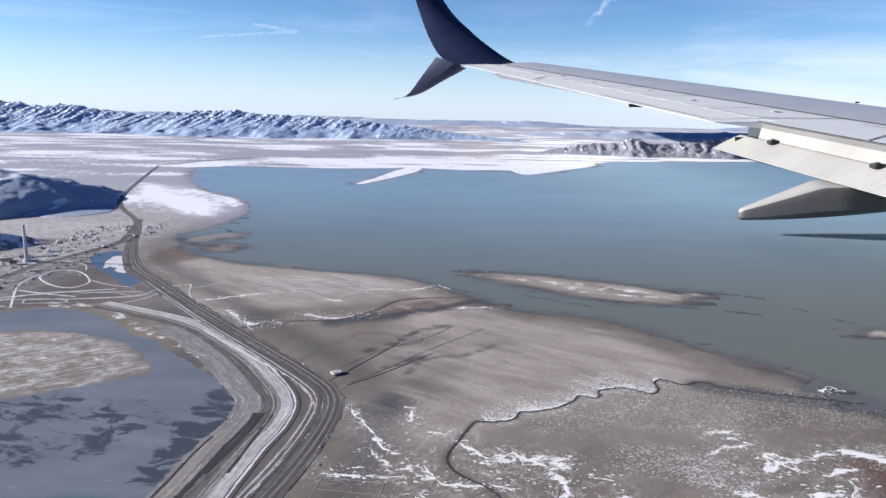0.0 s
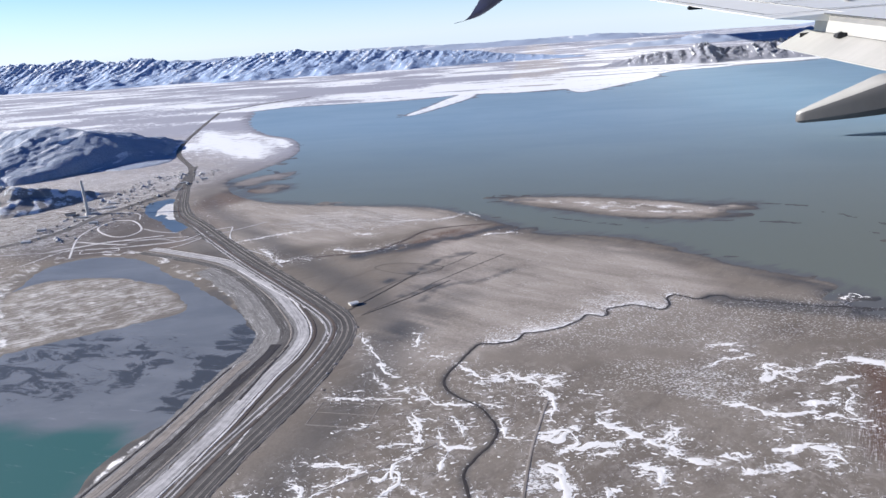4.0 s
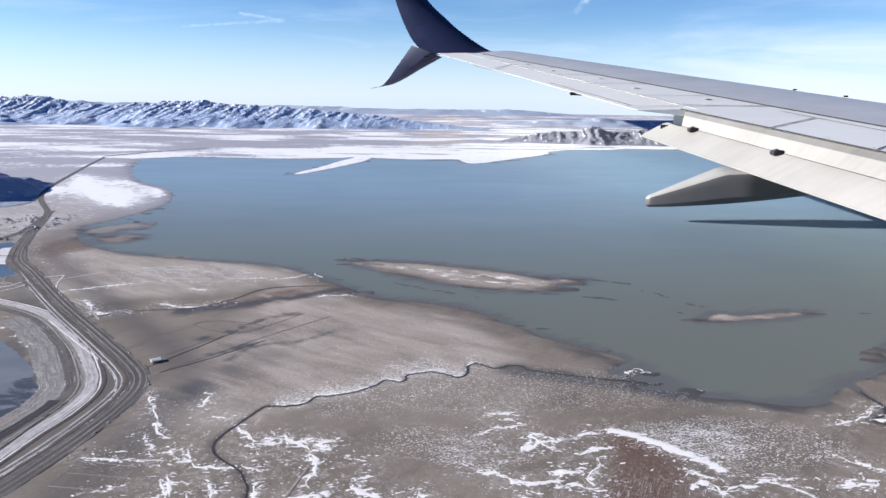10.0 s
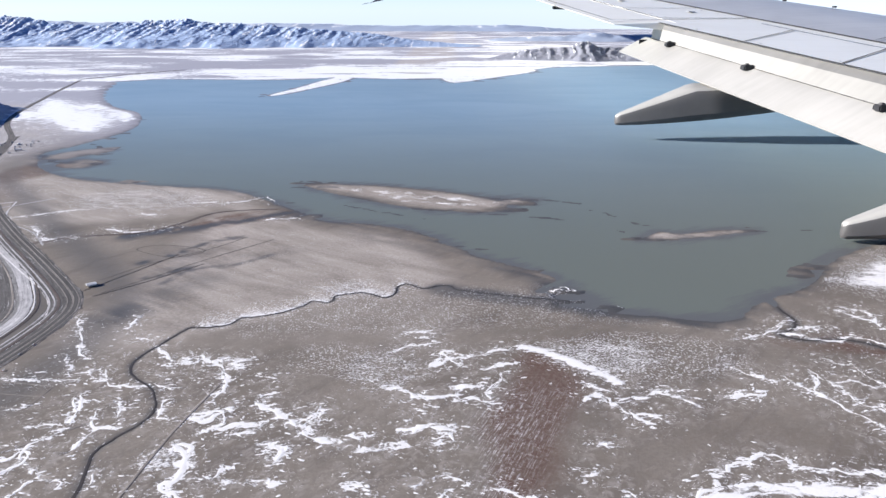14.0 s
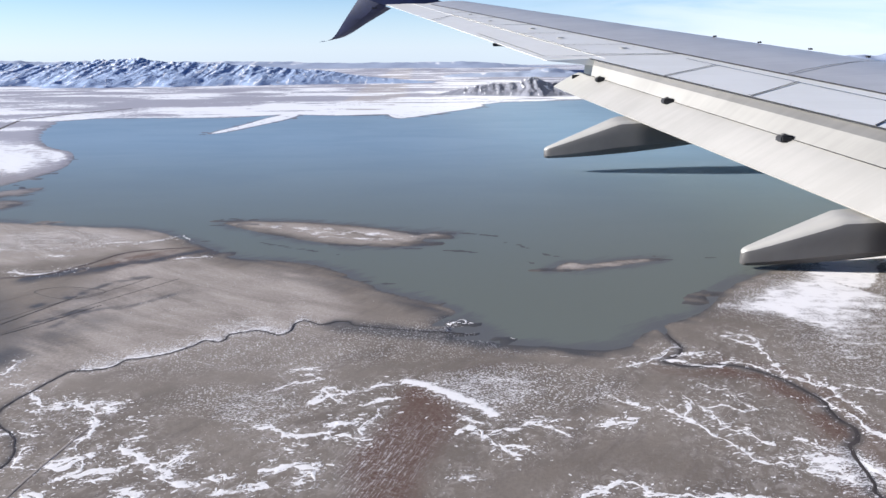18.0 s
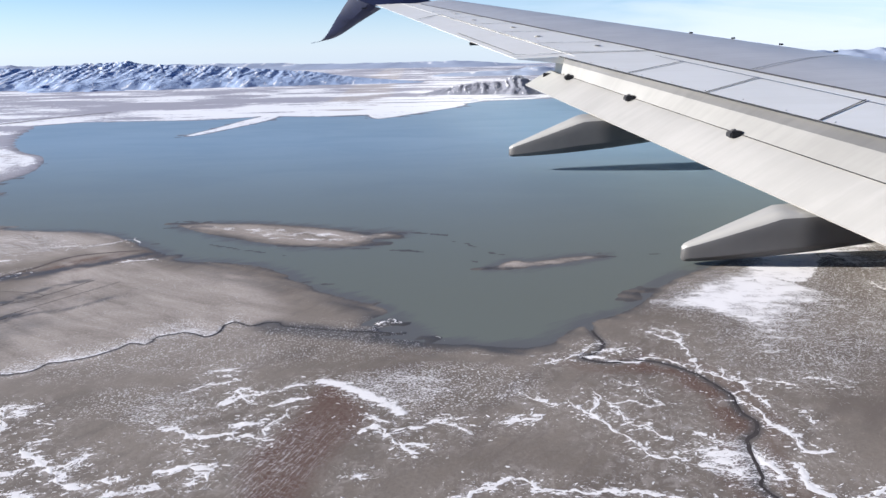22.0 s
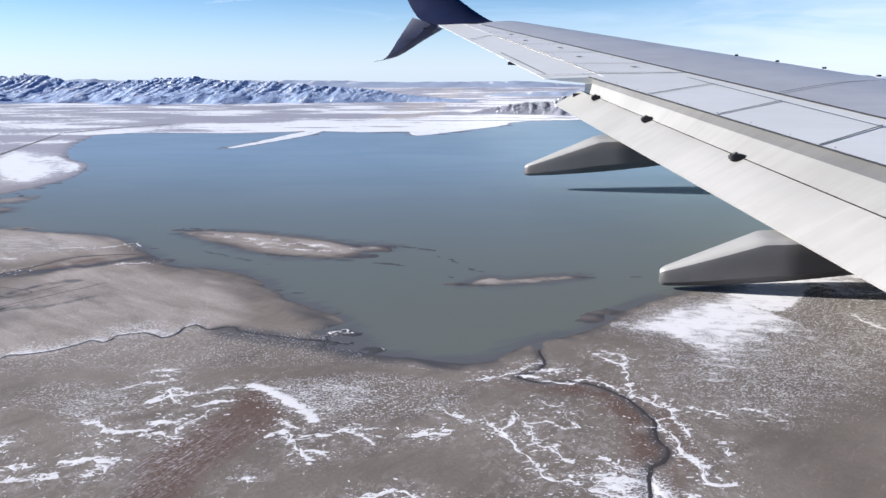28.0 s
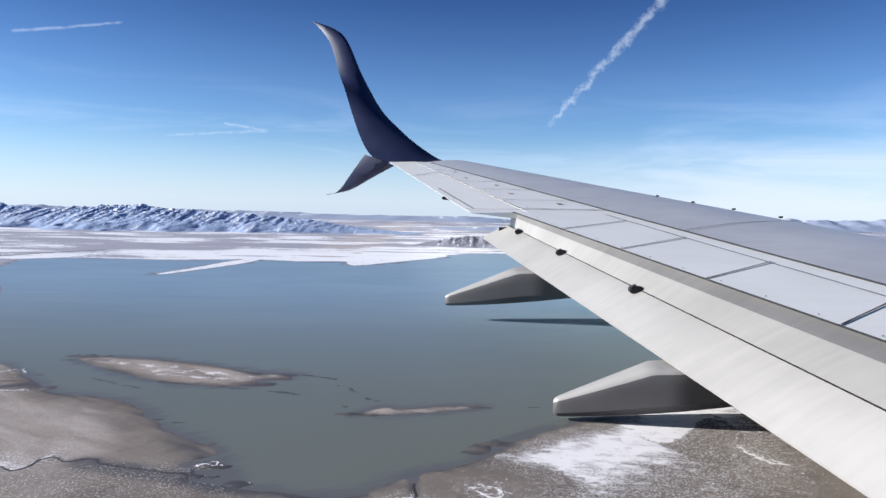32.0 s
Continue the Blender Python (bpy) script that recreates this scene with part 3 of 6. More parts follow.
DRIFTS_WEST_B = [
    (0.35, [(-0.1, 85.3), (1.2, 81.7), (3.7, 80.4), (5.6, 80.7)]),
    (0.4, [(2, 88.1), (3.7, 86.1), (4.8, 82.5)]),
    (0.4, [(-4.7, 89.1), (-2.6, 83.8), (-2, 81)]),
    (0.35, [(-3.8, 89.9), (-1.7, 84.5)]),
    (0.5, [(-3.5, 71.7), (-4.7, 75.2), (-3.8, 77.7), (-2.1, 80.3)]),
    (0.4, [(-6.3, 81), (-2.8, 81)]),
    (0.35, [(2.5, 79.7), (2.1, 76.5), (1, 74)]),
    (0.3, [(-19.7, 94.4), (-13.1, 93.7), (-6, 93.6)]),
    (0.25, [(-13, 102.4), (-8.9, 94.9)]),
    (0.25, [(-7, 97.7), (-4.9, 94.1)]),
    (0.3, [(-19.3, 118.3), (-14.2, 108.8), (-9.3, 100.5)]),
    (0.35, [(-12.9, 84.9), (-10.6, 85.9)]),
    (0.25, [(-7.1, 112.3), (-7.5, 118.4)]),
    (0.3, [(-3.7, 108.9), (-0.8, 107.8)]),
]
DRIFTS_WEST_C = [
    (0.4, [(-23.7, 69.5), (-21.8, 65.9), (-18.7, 65.3), (-15.2, 68.4), (-11.8, 71.5), (-8, 75.2)]),
    (0.5, [(-17.7, 72.2), (-14.7, 69.6), (-13.7, 68.9)]),
    (0.8, [(-16.7, 64.1), (-14.8, 61.9), (-13.7, 59.9)]),
    (0.4, [(-13.2, 58.5), (-11.9, 59.9), (-9.4, 61.3), (-8.5, 61.7)]),
    (1, [(-8.7, 56.5), (-5.3, 54.3), (-3.2, 56)]),
    (0.7, [(-7.6, 57.4), (-7, 60.2), (-6.4, 63.2), (-8.3, 64.8), (-9.9, 63.8)]),
    (0.6, [(-6.3, 68.5), (-4.4, 66.8), (-3.7, 63.6)]),
    (0.5, [(-5, 69.3), (-3.5, 71.8), (-4.3, 74.6), (-5.9, 72.9)]),
    (0.5, [(-17.7, 76), (-12.4, 76.2), (-8.8, 75.3)]),
    (0.4, [(-0.9, 65.5), (-0.1, 68.7)]),
    (0.3, [(-1.1, 71.1), (1.2, 69.2)]),
    (0.4, [(3.8, 69), (4.4, 67.4)]),
]
DRIFTS_WEST_D = [
    (0.5, [(-6.2, 61.2), (-5.2, 64.1), (-3.1, 61.1)]),
    (0.5, [(-19.4, 65.8), (-18.4, 67.5), (-16.2, 67.9)]),
    (0.5, [(9.2, 64), (9.6, 61.6), (10.7, 61.3)]),
    (0.7, [(4.9, 50), (6.3, 52.3), (8.4, 53.2)]),
    (0.8, [(-11.3, 48.7), (-8.5, 48.9), (-4, 48.4)]),
    (0.5, [(7.1, 70.5), (7.8, 67.7)]),
    (0.8, [(14.8, 76.5), (17.4, 75.6), (18.2, 69.9), (17, 68.3), (18.9, 66.3), (20.9, 64.2)]),
    (0.5, [(13.4, 63.2), (15.3, 63.6), (17.3, 64)]),
    (0.7, [(27.3, 76.9), (29.3, 76.1), (29.7, 73.3)]),
    (0.5, [(28.3, 77.1), (30.9, 75.3)]),
    (0.5, [(27.7, 69.1), (29.3, 69.3), (30.8, 68.7)]),
    (0.4, [(23.2, 69), (25.4, 69.4)]),
    (0.4, [(22.2, 70), (23.6, 71.5)]),
]
DRIFTS_MID_A = [
    (0.5, [(5.5, 99.7), (8.9, 100), (9.8, 101.4), (12.2, 99.8), (15, 98.3)]),
    (0.4, [(13.8, 101.1), (18.5, 100.4)]),
    (0.4, [(15.9, 99.2), (18.5, 97.6)]),
    (0.5, [(14.2, 96.5), (16.7, 93.9), (17.1, 91.8), (16.4, 89.2), (16.4, 87.6)]),
    (1, [(23, 88.3), (26.3, 85.5), (29.2, 83.4), (30.9, 82.2)]),
    (0.8, [(30.9, 82.2), (32.9, 79.7), (35, 78.6), (36.8, 77.9)]),
    (0.6, [(31.1, 82.2), (32.6, 84), (33.1, 86.9)]),
    (0.5, [(33.3, 82.3), (33.8, 83.6), (33.7, 85.4)]),
    (0.9, [(14.9, 83.2), (17.1, 83.3), (18.6, 85), (19.8, 85.6)]),
    (0.9, [(18, 80.4), (20.5, 81.2), (23.4, 81.6), (25.6, 81.8)]),
    (0.5, [(21.4, 79.5), (24.9, 80.2)]),
    (0.5, [(23.5, 89.8), (25.3, 90.5)]),
]
DRIFTS_MID_B = [
    (0.4, [(22.2, 95.6), (24.4, 94.6)]),
    (0.5, [(39.6, 79.3), (40.3, 80), (41.2, 78.9)]),
    (0.5, [(43.5, 77.5), (45.9, 78.4)]),
    (0.8, [(46.1, 80.4), (47.8, 81.4), (49.5, 82.3), (51.7, 81.1), (52.9, 81.3)]),
    (0.5, [(52.2, 80.8), (52.7, 78.5), (51.9, 78.5)]),
    (0.4, [(50.2, 77.6), (51.2, 78.3)]),
    (0.35, [(42.5, 104.4), (44.5, 105.9), (47.7, 107.1), (50.5, 108.6)]),
    (0.4, [(43.7, 111.8), (45.5, 112.8), (49, 113.2)]),
    (0.4, [(46.1, 110), (48.1, 109.9)]),
    (0.4, [(48.9, 98.5), (50.1, 101.9), (51.5, 104.8), (53.5, 104)]),
    (0.35, [(50, 100), (52, 102.1), (55.6, 103.1), (58.7, 104.7), (61.5, 106.3), (64.2, 107)]),
    (0.4, [(50, 104.9), (51.4, 102.8), (54.2, 99.7)]),
]
DRIFTS_MID_C = [
    (0.6, [(41.3, 92.6), (43.3, 92.3), (45.8, 90.9), (48.6, 89.7), (51.2, 89.6), (52.8, 90.2)]),
    (0.7, [(52.8, 90.2), (53.9, 93.5), (56.2, 92.8), (57.3, 94.1)]),
    (0.6, [(53, 89.1), (55.5, 89.3), (58.5, 88.3)]),
    (0.5, [(44.8, 88.3), (46, 88.3)]),
    (0.4, [(47, 86.3), (49, 86.4)]),
    (0.4, [(58.8, 92.6), (61, 92.5)]),
    (0.35, [(58, 89.1), (58.4, 92.3), (59.9, 94.8), (60.5, 97.4)]),
    (0.4, [(57.2, 98.5), (60.2, 100.2), (63.8, 101.3)]),
    (1.25, [(64.5, 107.2), (68.4, 105.2), (71.3, 102.4), (74.2, 99.4), (76.9, 97.2), (78.6, 94.7)]),
    (0.6, [(73.2, 94.4), (75, 92.9), (77.1, 91.9)]),
    (0.5, [(72.8, 89.7), (74.5, 91.2), (76.6, 87.9)]),
    (0.5, [(77.5, 88.9), (80.1, 90.2), (82.7, 90.4)]),
]
DRIFTS_MID_D = [
    (0.4, [(82.5, 92.9), (85.5, 92.5), (87.7, 92.5)]),
    (0.5, [(83.8, 91.6), (86.6, 90.8), (88.2, 89.5), (89.2, 87.8)]),
    (0.5, [(77.4, 87.4), (78.2, 86), (80.6, 85.6), (83, 84.7)]),
    (0.5, [(78.2, 86.3), (79.3, 84.4), (80.8, 83.1)]),
    (0.4, [(72.1, 78.3), (73.6, 78.4)]),
    (0.6, [(94.4, 90.7), (96.8, 91.4), (99.5, 91.7)]),
    (0.6, [(38.8, 79.6), (40.4, 78.6)]),
    (0.7, [(40.1, 76), (42, 76.4), (43.8, 76.9), (46.1, 77.2)]),
    (0.7, [(39.6, 68.9), (42.3, 67.8)]),
    (0.5, [(41.1, 65.4), (42.9, 64.9)]),
    (0.6, [(45.4, 63.9), (47.4, 64.9), (49.1, 65.2)]),
    (0.4, [(50.4, 65.5), (51.5, 67), (52.5, 67.9)]),
]
DRIFTS_MID_E = [
    (0.4, [(57.2, 68.3), (59.6, 68.1), (60.7, 67.2), (62.8, 66.6), (65.4, 65.6), (67.3, 65.3)]),
    (0.5, [(47.6, 68.6), (48.4, 69.2)]),
    (0.5, [(51.3, 71.1), (54.4, 69.4)]),
    (0.4, [(69.7, 71.5), (71.1, 71.8)]),
    (0.5, [(73.6, 68.3), (74.7, 67)]),
    (0.5, [(79.1, 66.5), (81.5, 67.3), (83.4, 68.4), (85.5, 69.4)]),
    (0.5, [(85.9, 71.7), (87.9, 73.4), (90.8, 74.7), (93.4, 75.8), (96.1, 75.2), (96.9, 73.7), (99.8, 72.8), (104.2, 72.4)]),
    (0.5, [(104.2, 72.4), (107.9, 72.5), (112.1, 71.8)]),
    (0.5, [(93.9, 90.5), (96.5, 91.4), (99.6, 91.8), (100.5, 92.8)]),
    (1.4, [(83.1, 66.2), (86.4, 67.7), (89.8, 69.5), (93.4, 69.3), (97, 69.2), (100.5, 69.1)]),
]
DRIFTS_MID_F = [
    (1.3, [(100.5, 69.1), (104, 68.6), (107.6, 69.6), (111.7, 69.1)]),
    (1.2, [(111.7, 68.8), (116.4, 68.3), (124.5, 68.2)]),
    (0.35, [(111.3, 71.7), (114, 70.7), (117.2, 69.1), (119.9, 68.7), (123.9, 68.5)]),
    (0.9, [(122.4, 80.1), (124.2, 78.1), (125.6, 76.2)]),
    (0.8, [(129.1, 79.6), (129.6, 76.3), (129.2, 72.7)]),
    (0.9, [(133.3, 76.5), (132.4, 72.8), (133.6, 69.4)]),
    (0.4, [(133.2, 68.4), (137.1, 68.3), (140.6, 70.2), (143, 71.1)]),
    (0.4, [(137.1, 84.1), (136, 80.5), (136.5, 79.4), (139.1, 79.3)]),
    (0.35, [(135, 91.1), (135.6, 87.8), (136.6, 84.8)]),
    (0.4, [(141.5, 89.6), (141.2, 86.8)]),
    (0.4, [(139.9, 102.2), (142.1, 100.6), (145.6, 99.4)]),
    (0.35, [(147.5, 101.9), (150.8, 101.4), (153.6, 98.6)]),
]
DRIFTS_DELTA_A = [
    (0.3, [(104.5, 110.8), (107.5, 112.4), (111.1, 113.9), (114.3, 117.4), (117, 119.3)]),
    (0.5, [(111.6, 113.8), (115, 112.9), (117.5, 111), (121.4, 110.2)]),
    (0.5, [(114.6, 114.9), (117.9, 115.4), (121.5, 116.4)]),
    (0.35, [(121.8, 111.4), (125.2, 112.1), (127.8, 110.7), (129.6, 107.8)]),
    (0.4, [(127.6, 123.8), (129.9, 121.1), (132.3, 118.7), (132.2, 113.5), (131.7, 109.9), (131.1, 105.4)]),
    (0.4, [(129.4, 125.4), (133.1, 123.4), (133.2, 119.4)]),
    (0.4, [(131.4, 106), (133.2, 104.6), (134.4, 102)]),
    (0.35, [(135.6, 107.3), (134.9, 103), (137.2, 100.7)]),
    (0.4, [(136.8, 101.8), (136.5, 97.8), (137.3, 94.9), (137.1, 92.1)]),
    (0.4, [(132.9, 98), (133.3, 95.1), (134.1, 93.2), (135, 90.9), (134.7, 88), (135.9, 85.5), (136.9, 83.2)]),
]
DRIFTS_DELTA_B = [
    (0.25, [(114.9, 103.4), (116.3, 101.6), (118.5, 101)]),
    (0.25, [(118.8, 102), (119.1, 99), (119.6, 96.6), (120.9, 94.2)]),
    (0.3, [(110.3, 99.6), (110.8, 97.3), (109.2, 93.2), (109.4, 90.9), (110.6, 88), (111.4, 85.6), (113.9, 83.5)]),
    (0.25, [(111, 97.2), (112.6, 93.8), (113.2, 91.7), (113.7, 89.4), (115.6, 87.7), (118.4, 84.4)]),
    (0.25, [(112.4, 94.7), (115.6, 95.8), (118.2, 94.3)]),
    (0.4, [(106.2, 97.4), (106.9, 94.6), (109, 91.1)]),
    (0.25, [(97.8, 100.5), (100.8, 97.4), (104, 95.3)]),
    (0.25, [(101.1, 98.7), (102.7, 95.8)]),
    (0.35, [(113.9, 83.5), (114, 80.7), (116.4, 79.7), (119.2, 78.9)]),
    (0.4, [(117.7, 80.8), (121.1, 81.3), (123.7, 81.5)]),
    (0.35, [(122.7, 86.4), (124.1, 84), (126.3, 81.9)]),
]
DRIFTS_DELTA_C = [
    (0.25, [(116.2, 89.3), (116.9, 86.8)]),
    (0.6, [(120.9, 79.2), (125.5, 80.3), (127.1, 78.8)]),
    (0.4, [(119.9, 77.9), (123.4, 76.4), (124.8, 74.7)]),
    (0.35, [(143.6, 100.9), (145.4, 99.1)]),
]
DRIFTS_NORTH = [
    (0.5, [(-62, 176.5), (-52, 164.5), (-44, 167.5)]),
    (0.4, [(-18.3, 200.5), (-11.3, 204.2), (-7, 209)]),
    (0.4, [(-0.5, 183.9), (5.3, 184.9), (8, 186.3)]),
    (0.6, [(-27.7, 200.8), (-24.1, 202.3), (-20.6, 201.9)]),
    (0.6, [(-37.3, 189), (-33.4, 187.5)]),
    (0.4, [(-6.6, 210.3), (-2.5, 203.3)]),
    (0.5, [(-73, 184), (-63, 190.5), (-56.5, 194)]),
    (0.4, [(73.3, 132), (75.7, 135), (78, 132.2)]),
    (0.35, [(85.1, 125.1), (86.2, 124.3)]),
    (0.5, [(-40, 174), (-33, 171.5), (-27, 173.5), (-24, 177)]),
]
DRIFTS_EAST = [
    (0.6, [(170.2, 155.2), (171.1, 152.4), (175.2, 153), (178.6, 155.5), (182.6, 161.2), (180.7, 162.4), (187.7, 168.1), (191.8, 172.6), (193.9, 169.3)]),
    (0.8, [(192.5, 165.5), (200, 165), (211.5, 167.5)]),
    (0.6, [(190.5, 149.5), (191, 142), (196, 137.5)]),
]
DRIFTS = DRIFTS_WEST_A + DRIFTS_WEST_B + DRIFTS_WEST_C + DRIFTS_WEST_D + DRIFTS_MID_A + DRIFTS_MID_B + DRIFTS_MID_C + DRIFTS_MID_D + DRIFTS_MID_E + DRIFTS_MID_F + DRIFTS_DELTA_A + DRIFTS_DELTA_B + DRIFTS_DELTA_C + DRIFTS_NORTH + DRIFTS_EAST

# ---- ground: one sheet to the horizon ----
xs = np.concatenate([-np.geomspace(2600, 165, 70), np.arange(-160, 232, 0.72), np.geomspace(236, 2900, 70)])
ys = np.concatenate([np.linspace(-400, 22, 18), 25 * np.exp(np.arange(0, 5.27, 0.0066))])
gx, gy = np.meshgrid(xs, ys)
warp_x = gx + 5 * (fbm(gx / 14, gy / 14, 4, 3) - 0.5) + 1.6 * (fbm(gx / 3, gy / 3, 3, 8) - 0.5)
warp_y = gy + 5 * (fbm(gx / 14, gy / 14, 4, 5) - 0.5) + 1.6 * (fbm(gx / 3, gy / 3, 3, 9) - 0.5)
drift_p, drift_q = gx * 0.86 - gy * 0.5, gx * 0.5 + gy * 0.86
tongue = 13 * (fbm(drift_p / 40, drift_q / 2.6, 5, 131) - 0.5) * smooth(gx, -40, -10) * smooth(gx, 100, 80) * smooth(gy, 116, 128) * smooth(gy, 240, 222)
shore_x = gx + 0.35 * (warp_x - gx) + 1.0 * (fbm(gx / 1.6, gy / 1.2, 3, 14) - 0.5) + 0.86 * tongue
shore_y = gy + 0.35 * (warp_y - gy) + 1.0 * (fbm(gx / 1.6, gy / 1.2, 3, 15) - 0.5) - 0.5 * tongue
lake_in = inside(shore_x, shore_y, LAKE_OUTLINE)
for land in (SPIT_A, SPIT_B, ISLAND_A, ISLAND_B, BAR_C, BAR_D):
    lake_in = np.minimum(lake_in, -inside(shore_x, shore_y, land))
# low bars and shoals near the shore
bars = fbm(gx / 22, gy / 7, 4, 21)
shoal = smooth(lake_in, 14, 2) * smooth(lake_in, -1, 1) * smooth(bars, 0.68, 0.80)
far_bars = smooth(gy, 540, 600) * smooth(lake_in, 40, 5) * smooth(fbm(gx / 60, gy / 9, 3, 22), 0.62, 0.7)
pond_in = inside(warp_x, warp_y, POND_OUTLINE)
flat_in = inside(warp_x, warp_y, POND_FLAT)
small_in = inside(warp_x, warp_y, SNOW_POND)
water_in = np.maximum(np.maximum(lake_in, np.minimum(pond_in, -flat_in)), small_in)
height = np.clip(-water_in * 0.03, -0.5, 0.10)
marsh = smooth(np.hypot((gx - 84) / 17, (gy - 131) / 9), 1.15, 0.55)
islets = marsh * smooth(fbm(gx / 7, gy / 2.6, 4, 57), 0.44, 0.58)
height = np.where(marsh > 0.02, np.minimum(height, 0.10) - 0.22 * marsh + 0.40 * islets, height)
height = height + 0.30 * np.maximum(shoal, far_bars) * smooth(-height, 0, 0.1)
height = height + 0.10 * (fbm(gx / 30, gy / 30, 4, 31) - 0.5) * smooth(-water_in, 0, 12)
# dark bars and tails trailing from the islands
bar_up = np.zeros(gx.shape)
for w, pts in ((2.2, [(58, 209), (75, 208), (90, 203)]), (1.6, [(40, 197), (59, 191.8), (82, 186)]), (1.2, [(90, 196), (100, 188), (107, 180)]), (1.5, [(126, 175), (143, 176.5), (155, 178.5)]),
               (2.2, [(97, 176), (100, 170.5), (109, 167.5)]), (2.5, [(-110, 303), (-100, 292), (-90, 286)]),
               (3.0, [(-116, 276), (-104, 262), (-84, 257)]), (2.0, [(-6, 222), (6, 224), (14, 222)]), (1.5, [(20, 200), (34, 192), (46, 184)])):
    bar_up = np.maximum(bar_up, smooth(line_dist(warp_x, warp_y, np.array(pts, float))[0], w, 0.2) * smooth(fbm(gx / 6, gy / 3, 4, 24), 0.36, 0.56))
height = np.where(lake_in > 0, np.maximum(height, -0.08 + 0.10 * bar_up), height)
d_creek, _ = line_dist(gx, gy, CREEK_LINE)
d_delta, _ = line_dist(gx, gy, DELTA_LINE)
pools = smooth(np.hypot((gx - 37) / 20, (gy - 50) / 10), 1.25, 0.95) * smooth(fbm(gx / 9, gy / 5, 4, 83), 0.44, 0.60)
height = height + 0.16 * pools
height = height - 0.04 * smooth(d_creek, 0.9, 0.2) - 0.09 * smooth(d_delta, 1.4, 0.5)
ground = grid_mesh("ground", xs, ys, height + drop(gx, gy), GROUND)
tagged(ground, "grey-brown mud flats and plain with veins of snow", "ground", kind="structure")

# snow stripes; the even share under them stands in for pale haze
far_white = (0.42 + 1.15 * (fbm(gx / 75, gy / 38, 6, 41) - 0.5)) * smooth(gy, 260, 420) * smooth(-lake_in, -2, 6)
shore_far = smooth(-lake_in, 0, 5) * smooth(-lake_in, 170, 60) * smooth(gy, 560, 640) * smooth(gx, -260, -120)
snow = np.clip(far_white + shore_far * (0.06 + 0.52 * smooth(fbm(gx / 90, gy / 14, 5, 44), 0.38, 0.60)), 0, 1) * (lake_in < 3)
snow = np.maximum(snow, 0.70 * smooth(inside(warp_x, warp_y, BAY_SNOW), -10, 18))
east_in = inside(warp_x, warp_y, EAST_SNOW)
snow = np.maximum(snow, (0.28 + 0.34 * smooth(-lake_in, 40, 14)) * smooth(east_in, -8, 8) * smooth(-lake_in, 1.5, 6))
snow = np.maximum(snow, 0.34 * smooth(np.abs(lake_in + 1.1), 1.1, 0.3) * smooth(gx, 116, 130))
snow = np.maximum(snow, 0.40 * smooth(np.abs(lake_in + 3.4), 1.0, 0.2) * smooth(gx, 60, 75) * smooth(gx, 125, 112))
snow = np.maximum(snow, 0.33 * smooth(inside(warp_x, warp_y, POND_FLAT), -1, 5))
snow = np.maximum(snow, 0.56 * smooth(np.abs(pond_in + 1.8), 2.4, 0.5) * smooth(gx, -75, -60) * smooth(gy, 110, 90))
snow = np.maximum(snow, 0.40 * smooth(pond_in, -16, -3) * smooth(pond_in, 2, -2) * smooth(gx, -28, -38) * smooth(gy, 90, 110))
snow = np.maximum(snow, 0.46 * smooth(np.hypot((gx + 118) / 42, (gy - 114) / 46), 1.0, 0.7) * (pond_in < -0.4))
snow = np.maximum(snow, 0.62 * smooth(np.maximum(inside(gx, gy, SPIT_A), inside(gx, gy, SPIT_B)), -1, 3))
snow = np.maximum(snow, 0.42 * smooth(inside(warp_x, warp_y, ISLAND_A), 1, 6))
for w, pts in DRIFTS:
    if w >= 1.2:
        snow = np.maximum(snow, 0.62 * smooth(line_dist(gx + 0.3 * (warp_x - gx), gy + 0.3 * (warp_y - gy), np.array(pts, float))[0], w * 1.7, w * 0.3) * (gy < 140))
snow = snow * (1 - smooth(inside(warp_x, warp_y, SHORE_POOL), -1, 1))
creek_y = np.interp(gx, *[np.array(c) for c in zip(*sorted((float(a), float(b)) for a, b in CREEK_LINE if b > 92))])
north = gy - creek_y
bankside = smooth(gx, 0, 6) * smooth(gx, 48, 41)
snow = np.maximum(snow, 0.85 * bankside * smooth(north, 0.1, 0.5) * smooth(north, 1.5, 0.5))
snow = np.maximum(snow, 0.30 * smooth(np.hypot((gx - 15.5) / 5.5, (gy - 69) / 8), 1.15, 0.6))
# town land under the hill
snow = np.maximum(snow, 0.33 * smooth(gx, -120, -140) * smooth(gy, 175, 200) * smooth(gy, 420, 380))
attribute(ground, "snow", snow)
near = np.full(gx.shape, 99.0)
block = (gy < 235) & (gx > -90) & (gx < 235)
bx, by = gx[block], gy[block]
nb = near[block]
for w, pts in DRIFTS:
    nb = np.minimum(nb, line_dist(bx, by, np.array(pts, float))[0] - w)
near[block] = nb
vein = np.maximum(0.95 * smooth(near, 1.3, -0.4), np.maximum(0.60 * smooth(near, 2.6, 0.4), 0.50 * smooth(near, 6.0, 1.0)))
vein = np.maximum(vein, 0.50 * smooth(np.hypot((gx - 122) / 20, (gy - 88) / 26), 1.1, 0.6))
vein = np.maximum(vein, 0.42 * smooth(gx, -25, -70) * smooth(gy, 190, 215) * smooth(gy, 260, 235) * (lake_in < -1))
speck_town = 0.4 * smooth(gx, -120, -132) * smooth(gy, 165, 185) * smooth(gy, 330, 300)
vein = np.maximum(vein, 0.50 * smooth(gx, -118, -128) * smooth(gy, 120, 150) * smooth(gy, 420, 380))
